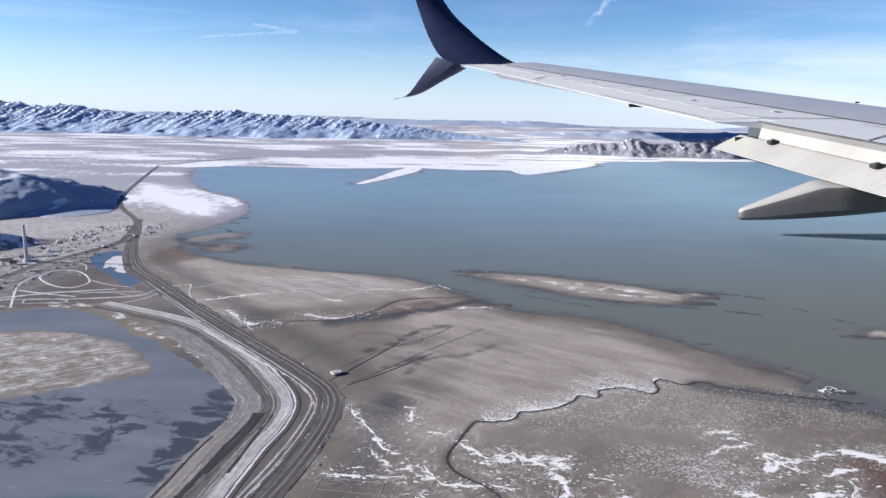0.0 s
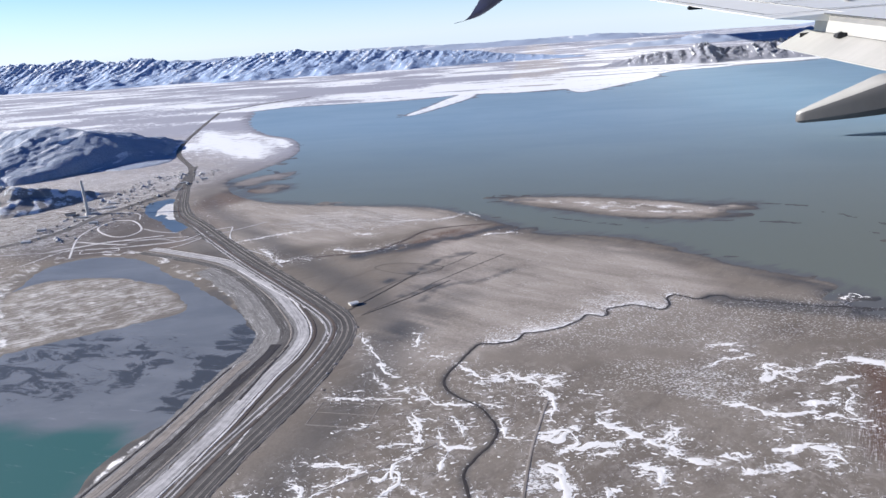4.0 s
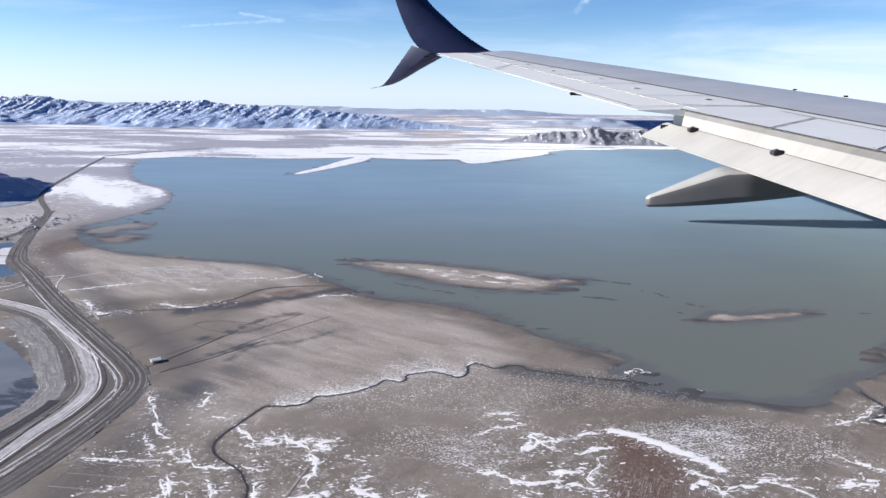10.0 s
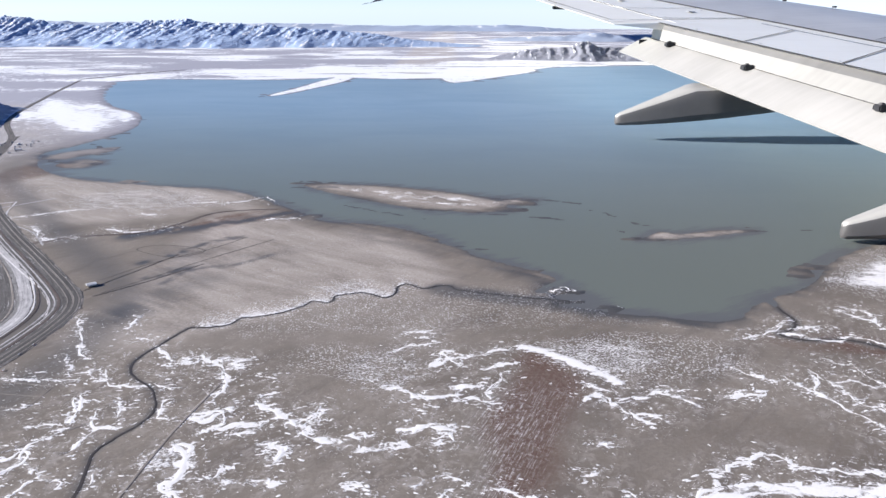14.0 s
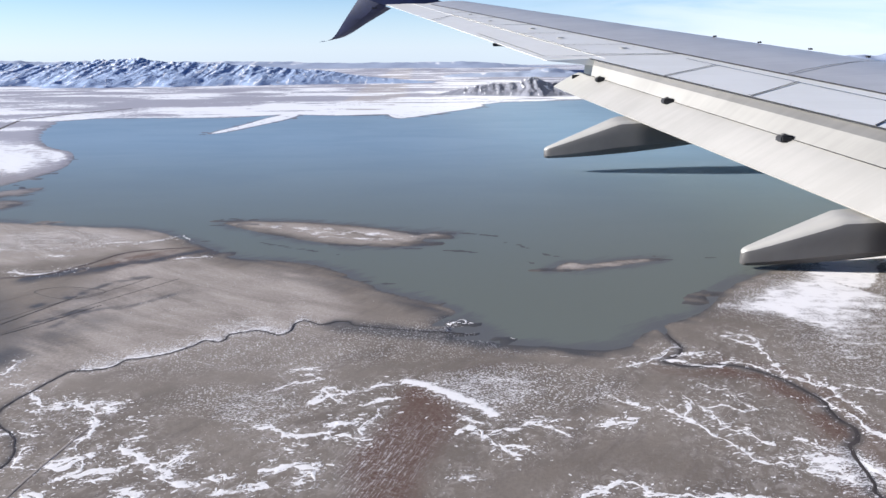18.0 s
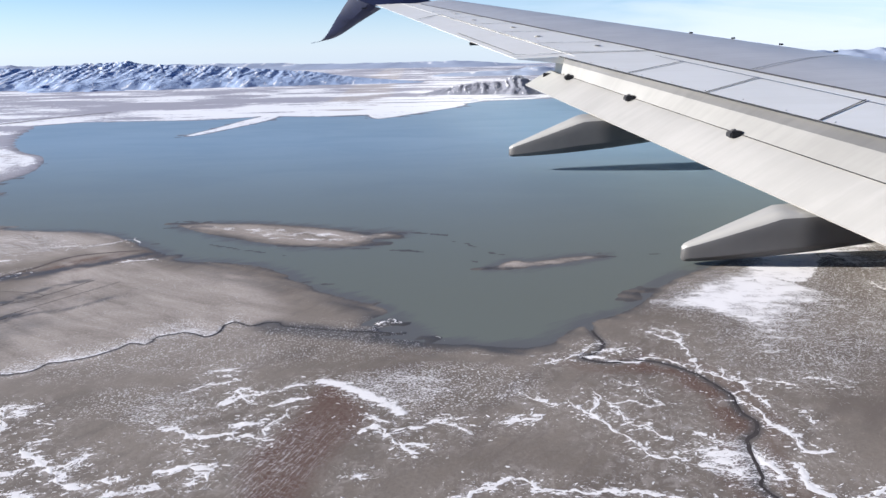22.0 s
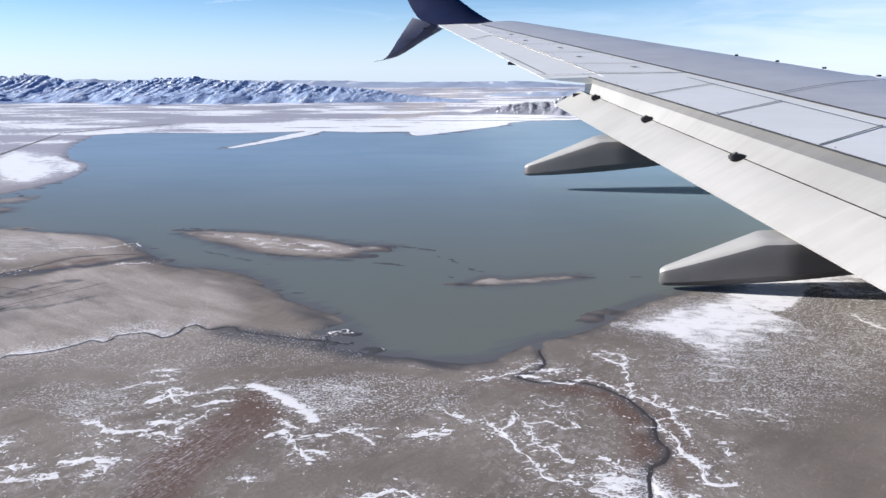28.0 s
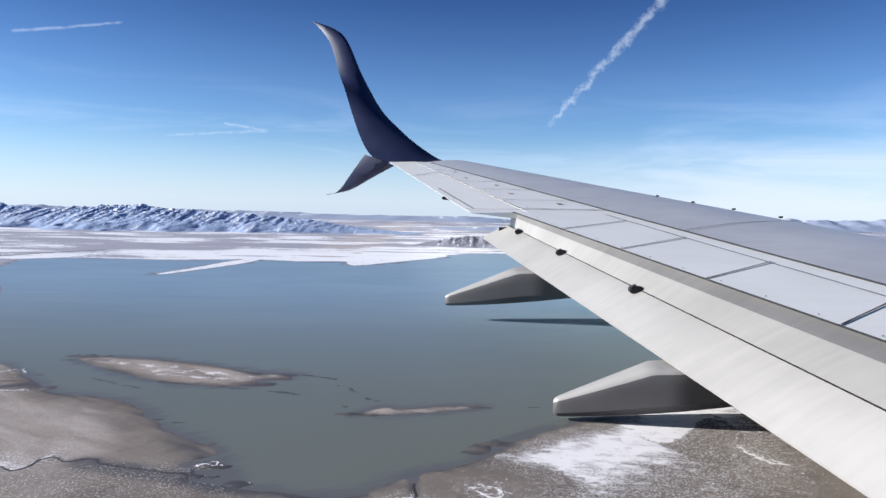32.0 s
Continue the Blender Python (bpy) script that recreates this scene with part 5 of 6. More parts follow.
# ---- mountains ----
def range_mesh(name, spine, width, mat, label, cell, rough, ridge_scale, seed, base=-3.0, snow_bias=0.0, peaks=0.28, snow_var=1.0, dapple=0.0):
    """A range of hills over a spine of (x, y, top): ribs and gullies fall to both sides."""
    sp = np.array(spine, float)
    line = spline(sp, per=8)
    x0, x1 = line[:, 0].min() - width * 1.2, line[:, 0].max() + width * 1.2
    y0, y1 = line[:, 1].min() - width * 1.2, line[:, 1].max() + width * 1.2
    mx, my = np.arange(x0, x1, cell), np.arange(y0, y1, cell)
    px, py = np.meshgrid(mx, my)
    d, along = line_dist(px, py, line[:, :2])
    seg = np.concatenate([[0], np.cumsum(np.linalg.norm(np.diff(line[:, :2], axis=0), axis=1))])
    top = np.interp(along, seg, line[:, 2] - drop(line[:, 0], line[:, 1]))
    side = np.sign(px * 0 + np.sin(along * 0.01) * 0 + (py - np.interp(px, np.sort(line[:, 0]), line[np.argsort(line[:, 0]), 1])))
    rib = 0.0
    flank = 1.0
    for amp, step, run_a, run_d in ((0.50, 1.0, 1.0, 0.08), (0.30, 0.50, 0.55, 0.85), (0.20, 0.24, 0.8, 0.5)):
        wander = (fbm(px / (ridge_scale * 1.6), py / (ridge_scale * 1.6), 4, seed + int(100 * step)) - 0.5) * 2.0
        turn = (along * run_a * flank + d * run_d) / (ridge_scale * step) + wander + 0.31 * side
        part = turn - np.floor(turn)
        flank = np.where(part < 0.5, 1.0, -1.0) * flank
        rib = rib + amp * np.abs(2 * part - 1)
    fine = fbm(px / (ridge_scale * 0.45), py / (ridge_scale * 0.45), 5, seed + 21, True)
    peak = fbm(along / (ridge_scale * 0.8), along * 0, 5, seed + 33)
    big = fbm(px / (ridge_scale * 3), py / (ridge_scale * 3), 3, seed + 9)
    wide = width * np.clip(top / top.max() * 1.3, 0.28, 1)
    prof = np.clip(1 - d / (wide * (0.65 + 0.7 * big)), -0.3, 1)
    if dapple:
        prof = np.clip(1 - d / (wide * (0.72 + 0.56 * big) * (0.80 + 0.40 * fbm(px / 11, py / 11, 4, seed + 71))), -0.3, 1)
        lean = np.where(prof > 0.75, 0.6875 + (prof - 0.75) * 1.25, np.maximum(prof, 0) * 0.9167) + np.minimum(prof, 0)
    else:
        lean = np.where(prof > 0, np.maximum(prof, 0) ** 1.1, prof)
    deep = rough * np.clip(4 * prof * (1.15 - prof), 0, 1)
    h = top * lean * (1 - deep * (1.05 - 1.25 * rib) - deep * 0.15 * (0.6 - fine)) * (1 - peaks / 2 + peaks * peak)
    h = h + dapple * smooth(prof, 0.0, 0.10) * smooth(prof, 0.85, 0.45) * np.clip(top / 20, 0, 1) * (fbm(px / 21, py / 21, 5, seed + 61) - 0.5)
    chute = smooth(fbm(along / (ridge_scale * 0.14), d / (ridge_scale * 1.1), 3, seed + 81), 0.60, 0.72)
    prof = lean
    z = np.where(prof > 0, h, prof * 10) + base * (1 - np.clip(prof * 4, 0, 1)) + drop(px, py)
    ob = grid_mesh(name, mx, my, z, mat)
    attribute(ob, "snow", np.clip(0.50 + snow_var * (0.40 * (h / max(top.max(), 1) - 0.5) + 0.55 * (rib - 0.55) + 0.3 * (fine - 0.5)) + snow_bias + 0.5 * chute, 0, 1))
    return tagged(ob, label, "mountain", kind="structure")


# pale blue-grey rock: the air's haze over the hill is in the colour
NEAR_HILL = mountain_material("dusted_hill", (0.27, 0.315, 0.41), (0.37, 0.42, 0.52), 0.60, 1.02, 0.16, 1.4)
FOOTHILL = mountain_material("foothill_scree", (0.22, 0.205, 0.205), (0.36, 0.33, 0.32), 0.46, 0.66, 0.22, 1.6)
# both distant ranges have blue haze painted into their rock colours
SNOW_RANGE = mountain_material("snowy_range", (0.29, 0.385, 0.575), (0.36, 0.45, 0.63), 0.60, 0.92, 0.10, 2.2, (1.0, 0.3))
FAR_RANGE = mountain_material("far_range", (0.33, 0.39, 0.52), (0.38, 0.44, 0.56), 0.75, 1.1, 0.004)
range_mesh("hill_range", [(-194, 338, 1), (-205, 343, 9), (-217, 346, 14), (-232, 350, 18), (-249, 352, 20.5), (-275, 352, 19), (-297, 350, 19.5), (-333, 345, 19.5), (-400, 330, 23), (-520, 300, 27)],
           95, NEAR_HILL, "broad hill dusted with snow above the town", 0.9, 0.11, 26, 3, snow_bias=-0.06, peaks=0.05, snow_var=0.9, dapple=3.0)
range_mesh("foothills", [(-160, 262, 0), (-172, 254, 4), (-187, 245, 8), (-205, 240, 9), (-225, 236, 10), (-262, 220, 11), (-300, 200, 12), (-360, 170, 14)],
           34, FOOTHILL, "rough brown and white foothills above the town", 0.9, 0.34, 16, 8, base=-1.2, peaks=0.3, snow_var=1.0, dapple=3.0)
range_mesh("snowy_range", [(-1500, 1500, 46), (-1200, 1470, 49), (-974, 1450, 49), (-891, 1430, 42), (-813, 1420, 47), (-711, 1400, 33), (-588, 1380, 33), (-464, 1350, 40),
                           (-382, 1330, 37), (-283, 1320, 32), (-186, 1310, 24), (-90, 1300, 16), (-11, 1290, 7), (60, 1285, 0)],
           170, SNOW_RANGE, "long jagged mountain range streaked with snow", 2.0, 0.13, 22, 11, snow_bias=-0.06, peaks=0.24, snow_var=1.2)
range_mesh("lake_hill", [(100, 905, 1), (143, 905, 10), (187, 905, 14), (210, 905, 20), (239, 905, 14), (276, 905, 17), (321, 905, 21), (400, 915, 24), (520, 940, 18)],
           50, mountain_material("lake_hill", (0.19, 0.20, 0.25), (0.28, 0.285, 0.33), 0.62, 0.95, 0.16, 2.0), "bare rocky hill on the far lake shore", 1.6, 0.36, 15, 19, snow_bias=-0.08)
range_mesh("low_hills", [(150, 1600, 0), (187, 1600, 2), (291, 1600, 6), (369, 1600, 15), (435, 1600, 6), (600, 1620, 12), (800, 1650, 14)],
           90, FAR_RANGE, "low haze-blue hills beyond the lake", 8, 0.5, 60, 23)
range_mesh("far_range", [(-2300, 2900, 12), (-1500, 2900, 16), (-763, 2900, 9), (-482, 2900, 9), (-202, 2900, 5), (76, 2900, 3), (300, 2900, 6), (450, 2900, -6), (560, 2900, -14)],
           260, FAR_RANGE, "distant flat-topped haze-blue range", 20, 0.35, 190, 29)
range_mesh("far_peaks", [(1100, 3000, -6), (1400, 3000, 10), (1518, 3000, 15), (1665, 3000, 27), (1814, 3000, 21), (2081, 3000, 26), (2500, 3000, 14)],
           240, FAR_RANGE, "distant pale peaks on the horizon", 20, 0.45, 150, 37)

# ---- aircraft wing ----
WING_EYE, WING_SIZE, WING_GROW = Vector((65.0, -3.6, 55.8)), 31.5, 0.050


def paint(name, a, b, rough=0.35, scale=0.9):
    mat = bpy.data.materials.new(name)
    nt = nodes_of(mat)
    vec = coords(nt, 1, 0.6, 1)
    n = noise_(nt, vec, scale, 5, 0.6)
    g = noise_(nt, coords(nt, 0.5, 6, 1), scale * 1.6, 6, 0.66)
    f = math_(nt, "ADD", math_(nt, "MULTIPLY", n, 0.6), math_(nt, "MULTIPLY", g, 0.4))
    finish(nt, mix_(nt, step_(nt, f, 0.36, 0.66), a, b), rough, g, 0.03, 0.05, 0.0, 0.5)
    return mat


WHITE = paint("white_wing_paint", (0.83, 0.812, 0.745), (0.90, 0.882, 0.822))
SLATE = paint("bare_leading_edge", (0.42, 0.41, 0.40), (0.53, 0.52, 0.505), 0.32)
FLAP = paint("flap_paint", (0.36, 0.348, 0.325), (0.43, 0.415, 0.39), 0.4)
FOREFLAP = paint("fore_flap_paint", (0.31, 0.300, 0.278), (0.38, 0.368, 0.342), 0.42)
# darker flap paint that stands for the shade along the curved shoulder
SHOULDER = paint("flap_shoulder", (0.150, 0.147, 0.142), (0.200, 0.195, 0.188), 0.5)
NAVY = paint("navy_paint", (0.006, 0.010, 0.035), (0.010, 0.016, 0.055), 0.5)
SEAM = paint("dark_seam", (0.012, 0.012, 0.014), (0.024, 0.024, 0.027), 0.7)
# dark enough to hold the fairing sides' shade; also on rivets and rollers
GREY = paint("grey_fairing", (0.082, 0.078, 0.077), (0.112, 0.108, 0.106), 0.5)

wing = new("aircraft_wing")
wing.location = WING_EYE
wing.scale = (WING_SIZE,) * 3
tagged(wing, "pale grey airliner wing with navy split winglet and flaps", "aircraft wing")


def wing_mesh(name, verts, faces, mat, parent=None, smooth_shade=False, label=""):
    """A part of the wing; sections grow with the distance out along the span."""
    grown = [tuple(c / (1 - WING_GROW * v[1]) for c in v) for v in verts]
    ob = mesh_ob(name, grown, faces, mat, parent, smooth_shade, label)
    ob.data.set_sharp_from_angle(angle=radians(32))
    return ob


def plane_z(d):
    return 0.9 - 0.134 * (15.5 - d)


# spanwise lines: place forward of the eye at distance d out along the wing
def x_le(d):
    return 1.25 + 0.53 * (15.5 - d)


def x_seam(d):
    return 0.21 + 0.392 * (15.5 - d)


def x_hinge(d):
    return -0.10 + 0.292 * (15.5 - d)


def x_te(d):
    return -0.64 + 0.277 * (15.5 - d)


def x_cove(d):
    return 1.95 + 0.41 * (7.9 - d)


def x_gap(d):
    return 1.965 + 0.325 * (7.9 - d)


def x_flap(d):
    return 1.68 + 0.315 * (7.9 - d)


def loft(name, stations, section, mat, closed=True, parent=wing, label=""):
    """Skin over sections: section(d) gives (x, z) points round the shape."""
    rows = [[(x, d, z) for x, z in section(d)] for d in stations]
    m = len(rows[0])
    verts = [p for r in rows for p in r]
    faces = []
    for i in range(len(rows) - 1):
        for k in range(m if closed else m - 1):
            a, b = i * m + k, i * m + (k + 1) % m
            faces.append((a, b, b + m, a + m))
    if closed:
        faces += [tuple(range(m))[::-1], tuple(range((len(rows) - 1) * m, len(rows) * m))]
    ob = wing_mesh(name, verts, faces, mat, parent, True, label)
    ob.data.set_sharp_from_angle(angle=radians(32))
    return ob


def stations(a, b, n):
    return [a + (b - a) * i / n for i in range(n + 1)]


def skin(x0f, x1f, z0, z1, thick0, thick1, crown=0.0):
    """A closed panel section from line x0f (front) to x1f (rear)."""
    def section(d):
        a, b, zp = x0f(d), x1f(d), plane_z(d)
        up, lo = [], []
        for k in range(9):
            t = k / 8
            x = a + (b - a) * t
            up.append((x, zp + z0 + (z1 - z0) * t + crown * (1 - (2 * t - 1) ** 2)))
            lo.append((x, zp + z0 + (z1 - z0) * t - (thick0 + (thick1 - thick0) * t)))
        return up + lo[::-1]
    return section


def nose(d):
    """Rounded leading edge and slat back to the seam."""
    a, b, zp = x_le(d), x_seam(d), plane_z(d)
    c = a - b
    h = 0.055 + 0.012 * (15.5 - d)
    up = [(b + c * math.sin(math.pi / 2 * k / 10), zp - h * (1 - math.cos(math.pi / 2 * k / 10)) * 1.0 + 0.065 * math.sin(math.pi * k / 10)) for k in range(11)]
    lo = [(b + c * math.cos(math.pi / 2 * k / 8), zp - h - h * 1.3 * math.sin(math.pi / 2 * k / 8)) for k in range(1, 9)]
    return up + lo


OUT = stations(7.9, 15.5, 20)
INN = stations(1.2, 7.9, 16)
loft("leading_edge", stations(1.2, 15.5, 36), nose, SLATE, label="brushed grey rounded leading edge with slats")
loft("upper_panel", OUT, skin(x_seam, x_hinge, -0.004, 0.0, 0.28, 0.10), WHITE)
loft("upper_panel", INN, skin(x_seam, x_cove, -0.004, 0.0, 0.45, 0.004), WHITE)
loft("aileron", OUT, skin(lambda d: x_hinge(d) - 0.012, x_te, 0.0, -0.02, 0.09, 0.004), WHITE, label="pale grey aileron along the outer trailing edge")


def flap_top(d, t):
    """A point of the fore flap's upper side: rounded under the spoilers, then straight to the gap."""
    a, b = x_cove(d) + 0.05, x_gap(d)
    return a + (b - a) * t, plane_z(d) - 0.012 - 0.178 * t ** 1.25


def shoulder(d):
    top = [flap_top(d, t) for t in (0, 0.15, 0.3, 0.42)]
    return top + [(x, z - 0.03) for x, z in top[::-1]]


def flap_a(d):
    """Fore flap from its shoulder to the gap."""
    top = [flap_top(d, t) for t in (0.42, 0.6, 0.8, 1)]
    (a, za), (b, zb) = top[0], top[-1]
    return top + [(b, zb - 0.04), ((a + b) / 2, za - 0.17), (a, za - 0.14)]


def flap_b(d):
    """Rear flap: from the gap down to a thin trailing edge."""
    a, b, z, sag = x_gap(d) + 0.012, x_flap(d), plane_z(d), 0.012 * (7.9 - d)
    top = [(a + (b - a) * t, z - 0.185 - (0.160 + sag) * t ** 1.15) for t in (0, 0.2, 0.45, 0.7, 1)]
    return top + [(b + 0.006, z - 0.358 - sag), ((a + b) / 2, z - 0.35 - sag), (a, z - 0.29)]


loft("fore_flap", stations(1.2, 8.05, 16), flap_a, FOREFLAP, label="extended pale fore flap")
loft("flap_shoulder", stations(1.2, 8.05, 16), shoulder, SHOULDER, label="shoulder of the fore flap with its shade painted dark")
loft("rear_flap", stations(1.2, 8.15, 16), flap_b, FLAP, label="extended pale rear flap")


def seam(points, width=0.007, lift=0.0018, mat=SEAM, name="seam"):
    """A thin dark joint laid on the skin through (x, d, z) points."""
    p = [Vector(q) for q in points]
    verts, faces = [], []
    for i, q in enumerate(p):
        t = (p[min(i + 1, len(p) - 1)] - p[max(i - 1, 0)]).normalized()
        n = t.cross(Vector((0, 0, 1))).normalized() * width * 0.95
        for s, dz in ((-1, 0), (-1, lift), (1, lift), (1, 0)):
            verts.append(q + n * s + Vector((0, 0, dz)))
    for i in range(len(p) - 1):
        for k in range(3):
            a = i * 4 + k
            faces.append((a, a + 1, a + 5, a + 4))
    return wing_mesh(name, verts, faces, mat, wing)


def span_seam(xf, dz, d0, d1, **kw):
    return seam([(xf(d), d, plane_z(d) + dz) for d in stations(d0, d1, 12)], **kw)


def chord_seam(d, x0f, x1f, dz=0.004, skew=0.0, **kw):
    return seam([(x0f(d) + (x1f(d) - x0f(d)) * t, d + skew * t, plane_z(d + skew * t) + dz) for t in (0, 0.25, 0.5, 0.75, 1)], **kw)


span_seam(lambda d: x_seam(d) - 0.004, -0.003, 1.2, 15.2, width=0.013, lift=0.009)
span_seam(x_hinge, 0.003, 8.2, 12.9, width=0.008)
span_seam(lambda d: x_hinge(d) + 0.026, 0.004, 8.9, 12.8, width=0.012, mat=WHITE, name="bright_gap_strip")
span_seam(lambda d: x_te(d) + 0.10, -0.012, 8.2, 10.3, width=0.006)
span_seam(lambda d: x_cove(d) - 0.004, -0.006, 1.2, 7.9, width=0.009, lift=0.0075)
span_seam(x_gap, -0.186, 1.2, 8.05, width=0.010)
span_seam(lambda d: x_seam(d) - 0.24 - 0.02 * (7.9 - d), 0.006, 1.2, 7.8, width=0.005)
for d in (8.2, 9.0, 10.2, 11.3, 12.4, 13.4):
    chord_seam(d, x_seam, x_hinge, width=0.005)
chord_seam(12.9, x_hinge, lambda q: x_te(q - 0.75), dz=0.0, width=0.008, skew=-0.75)
chord_seam(8.2, x_seam, x_te, dz=0.002, width=0.009, skew=-0.15)
for d in (7.4, 6.43, 5.4, 4.35, 3.3):
    chord_seam(d, lambda q: x_seam(q) - 0.24, lambda q: x_cove(q - 0.62), width=0.007, skew=-0.62)


def box(name, x, d, z, sx, sd, sz, mat, parent=wing):
    bm = bmesh.new()
    bmesh.ops.create_cube(bm, size=1)
    bmesh.ops.scale(bm, vec=(sx, sd, sz), verts=bm.verts)
    bmesh.ops.bevel(bm, geom=bm.edges[:], offset=min(sx, sd, sz) * 0.2, segments=2, affect="EDGES")
    bmesh.ops.translate(bm, vec=(x, d, z), verts=bm.verts)
    for v in bm.verts:
        v.co = v.co / (1 - WING_GROW * v.co.y)
    me = bpy.data.meshes.new(name)
    bm.to_mesh(me)
    bm.free()
    me.materials.append(mat)
    ob = new(name, me)
    ob.parent = parent
    return ob


# dark flap hinges with a bright roller
for d in (7.68, 6.56, 5.2):
    x, z = x_gap(d) - 0.02, plane_z(d) - 0.19
    h = box("flap_hinge", x, d, z, 0.10, 0.10, 0.05, SEAM)
    box("roller", x - 0.01, d, z + 0.018, 0.04, 0.05, 0.04, GREY, h)


# small access panels and rivet heads on the outer skin
for k in range(26):
    d = 8.3 + 0.27 * k
    for f in (0.12, 0.88):
        x = x_seam(d) + (x_hinge(d) - x_seam(d)) * f
        box("rivet", x, d, plane_z(d) + 0.002, 0.008, 0.010, 0.004, GREY)
for d, f in ((8.7, 0.35), (9.7, 0.6), (10.8, 0.4), (11.9, 0.6), (13.0, 0.4)):
    x = x_seam(d) + (x_hinge(d) - x_seam(d)) * f
    box("access_panel", x, d, plane_z(d) + 0.003, 0.07, 0.14, 0.004, SLATE)
for k in range(16):
    d = 1.6 + 0.39 * k
    x = x_cove(d) + 0.06
    box("rivet", x, d, plane_z(d) + 0.002, 0.008, 0.010, 0.004, GREY)


def fairing(d, x_tip, z_top, z_bot, x_top, z_join, x_bot, z_botjoin, width):
    """Canoe-shaped flap-track fairing: blunt pointed tail, flat underside, lit top painted pale."""
    arc = [math.pi * (k / 12) for k in range(13)]

    def ring(x, zt, zb, w):
        """Rounded crown over upright sides and a narrow belly, kept under the flap."""
        h = zt - zb
        pts = [(d - w * math.copysign(abs(math.cos(u)) ** 0.55, math.cos(u)), zt - 0.42 * h * (1 - math.sin(u) ** 0.8)) for u in arc]
        pts += [(d + w, zb + 0.2 * h), (d + w * 0.5, zb), (d - w * 0.5, zb), (d - w, zb + 0.2 * h)]
        return [(x, q, min(z, plane_z(q) - 0.375 - 0.012 * (7.9 - q))) for q, z in pts]
    n, rows = 36, []
    for k in range(n + 1):
        t = (k / n) ** 1.6
        x = x_tip + (x_bot + 0.5 - x_tip) * t
        rise = (x - x_tip) / (x_top - x_tip)
        zt = z_top + (z_join - z_top) * rise if rise < 1 else z_join + 0.05 * (x - x_top)
        zb = z_bot + (z_botjoin - z_bot) * ((x - x_tip) / (x_bot - x_tip)) ** 1.5
        round_off = math.sqrt(max(0.0, 1 - (1 - min(1.0, t / 0.02)) ** 2))
        mid, half = (zt + zb) / 2, (zt - zb) / 2 * (0.70 + 0.30 * round_off)
        rows.append(ring(x, mid + half, mid - half, width * (0.16 + 0.84 * min(1, t * 2.2) ** 0.7) * (0.45 + 0.55 * round_off)))
    m = len(rows[0])
    verts = [p for r in rows for p in r]
    faces = [(i * m + k, i * m + (k + 1) % m, (i + 1) * m + (k + 1) % m, (i + 1) * m + k) for i in range(n) for k in range(m)]
    faces += [tuple(range(m))[::-1], tuple(range(n * m, (n + 1) * m))]
    ob = wing_mesh("flap_track_fairing", verts, faces, GREY, wing, True, "grey canoe-shaped fairing, lit upper edge and shaded sides painted in")
    # crown faces get a paler paint for the light that falls on them
    ob.data.materials.append(FLAP)
    for i, poly in enumerate(ob.data.polygons):
        if i < n * m and 2 <= i % m <= 9:
            poly.material_index = 1
    return ob


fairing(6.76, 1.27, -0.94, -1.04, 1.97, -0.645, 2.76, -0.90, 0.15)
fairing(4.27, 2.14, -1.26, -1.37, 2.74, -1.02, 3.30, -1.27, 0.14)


def blade(name, le, te, out0, out1, thick, mat, label):
    """A thin foil between a front line and a rear line of (x, z) points, leaning outward."""
    n = 60
    def along(line, t):
        p = spline([(x, z) for x, z in line], per=8)
        s = t * (len(p) - 1)
        i = min(int(s), len(p) - 2)
        return p[i] + (p[i + 1] - p[i]) * (s - i)
    rows = []
    for i in range(n + 1):
        t = i / n
        a, b = along(le, t), along(te, t)
        o = out0 + (out1 - out0) * t ** 1.4
        w = thick * (1 - 0.75 * t)
        k = (15.5 + o) / 15.5
        r = []
        for f, s in ((0, 0), (0.15, 0.8), (0.4, 1), (0.75, 0.6), (1, 0.05), (1, -0.05), (0.75, -0.6), (0.4, -1), (0.15, -0.8)):
            q = a + (b - a) * f
            r.append((q[0] * k, 15.5 + o + w * s, q[1] * k))
        rows.append(r)
    m = 9
    verts = [p for r in rows for p in r]
    faces = [(i * m + k, i * m + (k + 1) % m, (i + 1) * m + (k + 1) % m, (i + 1) * m + k) for i in range(n) for k in range(m)]
    faces += [tuple(range(m))[::-1], tuple(range(n * m, (n + 1) * m))]
    return wing_mesh(name, verts, faces, mat, wing, True, label)


blade("winglet", [(1.10, 0.80), (0.5, 0.95), (-0.05, 1.28), (-0.42, 1.58), (-0.86, 2.01), (-1.30, 2.74), (-1.74, 3.60), (-2.36, 3.88)],
      [(-0.84, 0.86), (-1.05, 1.02), (-1.23, 1.27), (-1.42, 1.70), (-1.66, 2.40), (-1.80, 2.74), (-2.05, 3.47), (-2.44, 3.90)], 0.0, 0.8, 0.07, NAVY, "tall navy upper winglet with swept tip")
blade("lower_winglet", [(-0.52, 0.80), (-0.97, 0.55), (-1.52, 0.24), (-2.02, 0.14)],
      [(-1.17, 1.04), (-1.47, 0.62), (-1.77, 0.22), (-2.06, 0.12)], 0.0, 0.3, 0.05, NAVY, "short navy lower winglet")
box("static_wick", -0.86, 15.3, 0.80, 0.12, 0.03, 0.03, SEAM)
# studs along the leading edge, a slat end, a small actuator fairing
for d in (9.4, 8.8, 8.2, 7.6):
    box("stud", x_le(d) - 0.55, d, plane_z(d) + 0.045, 0.04, 0.04, 0.02, SEAM)
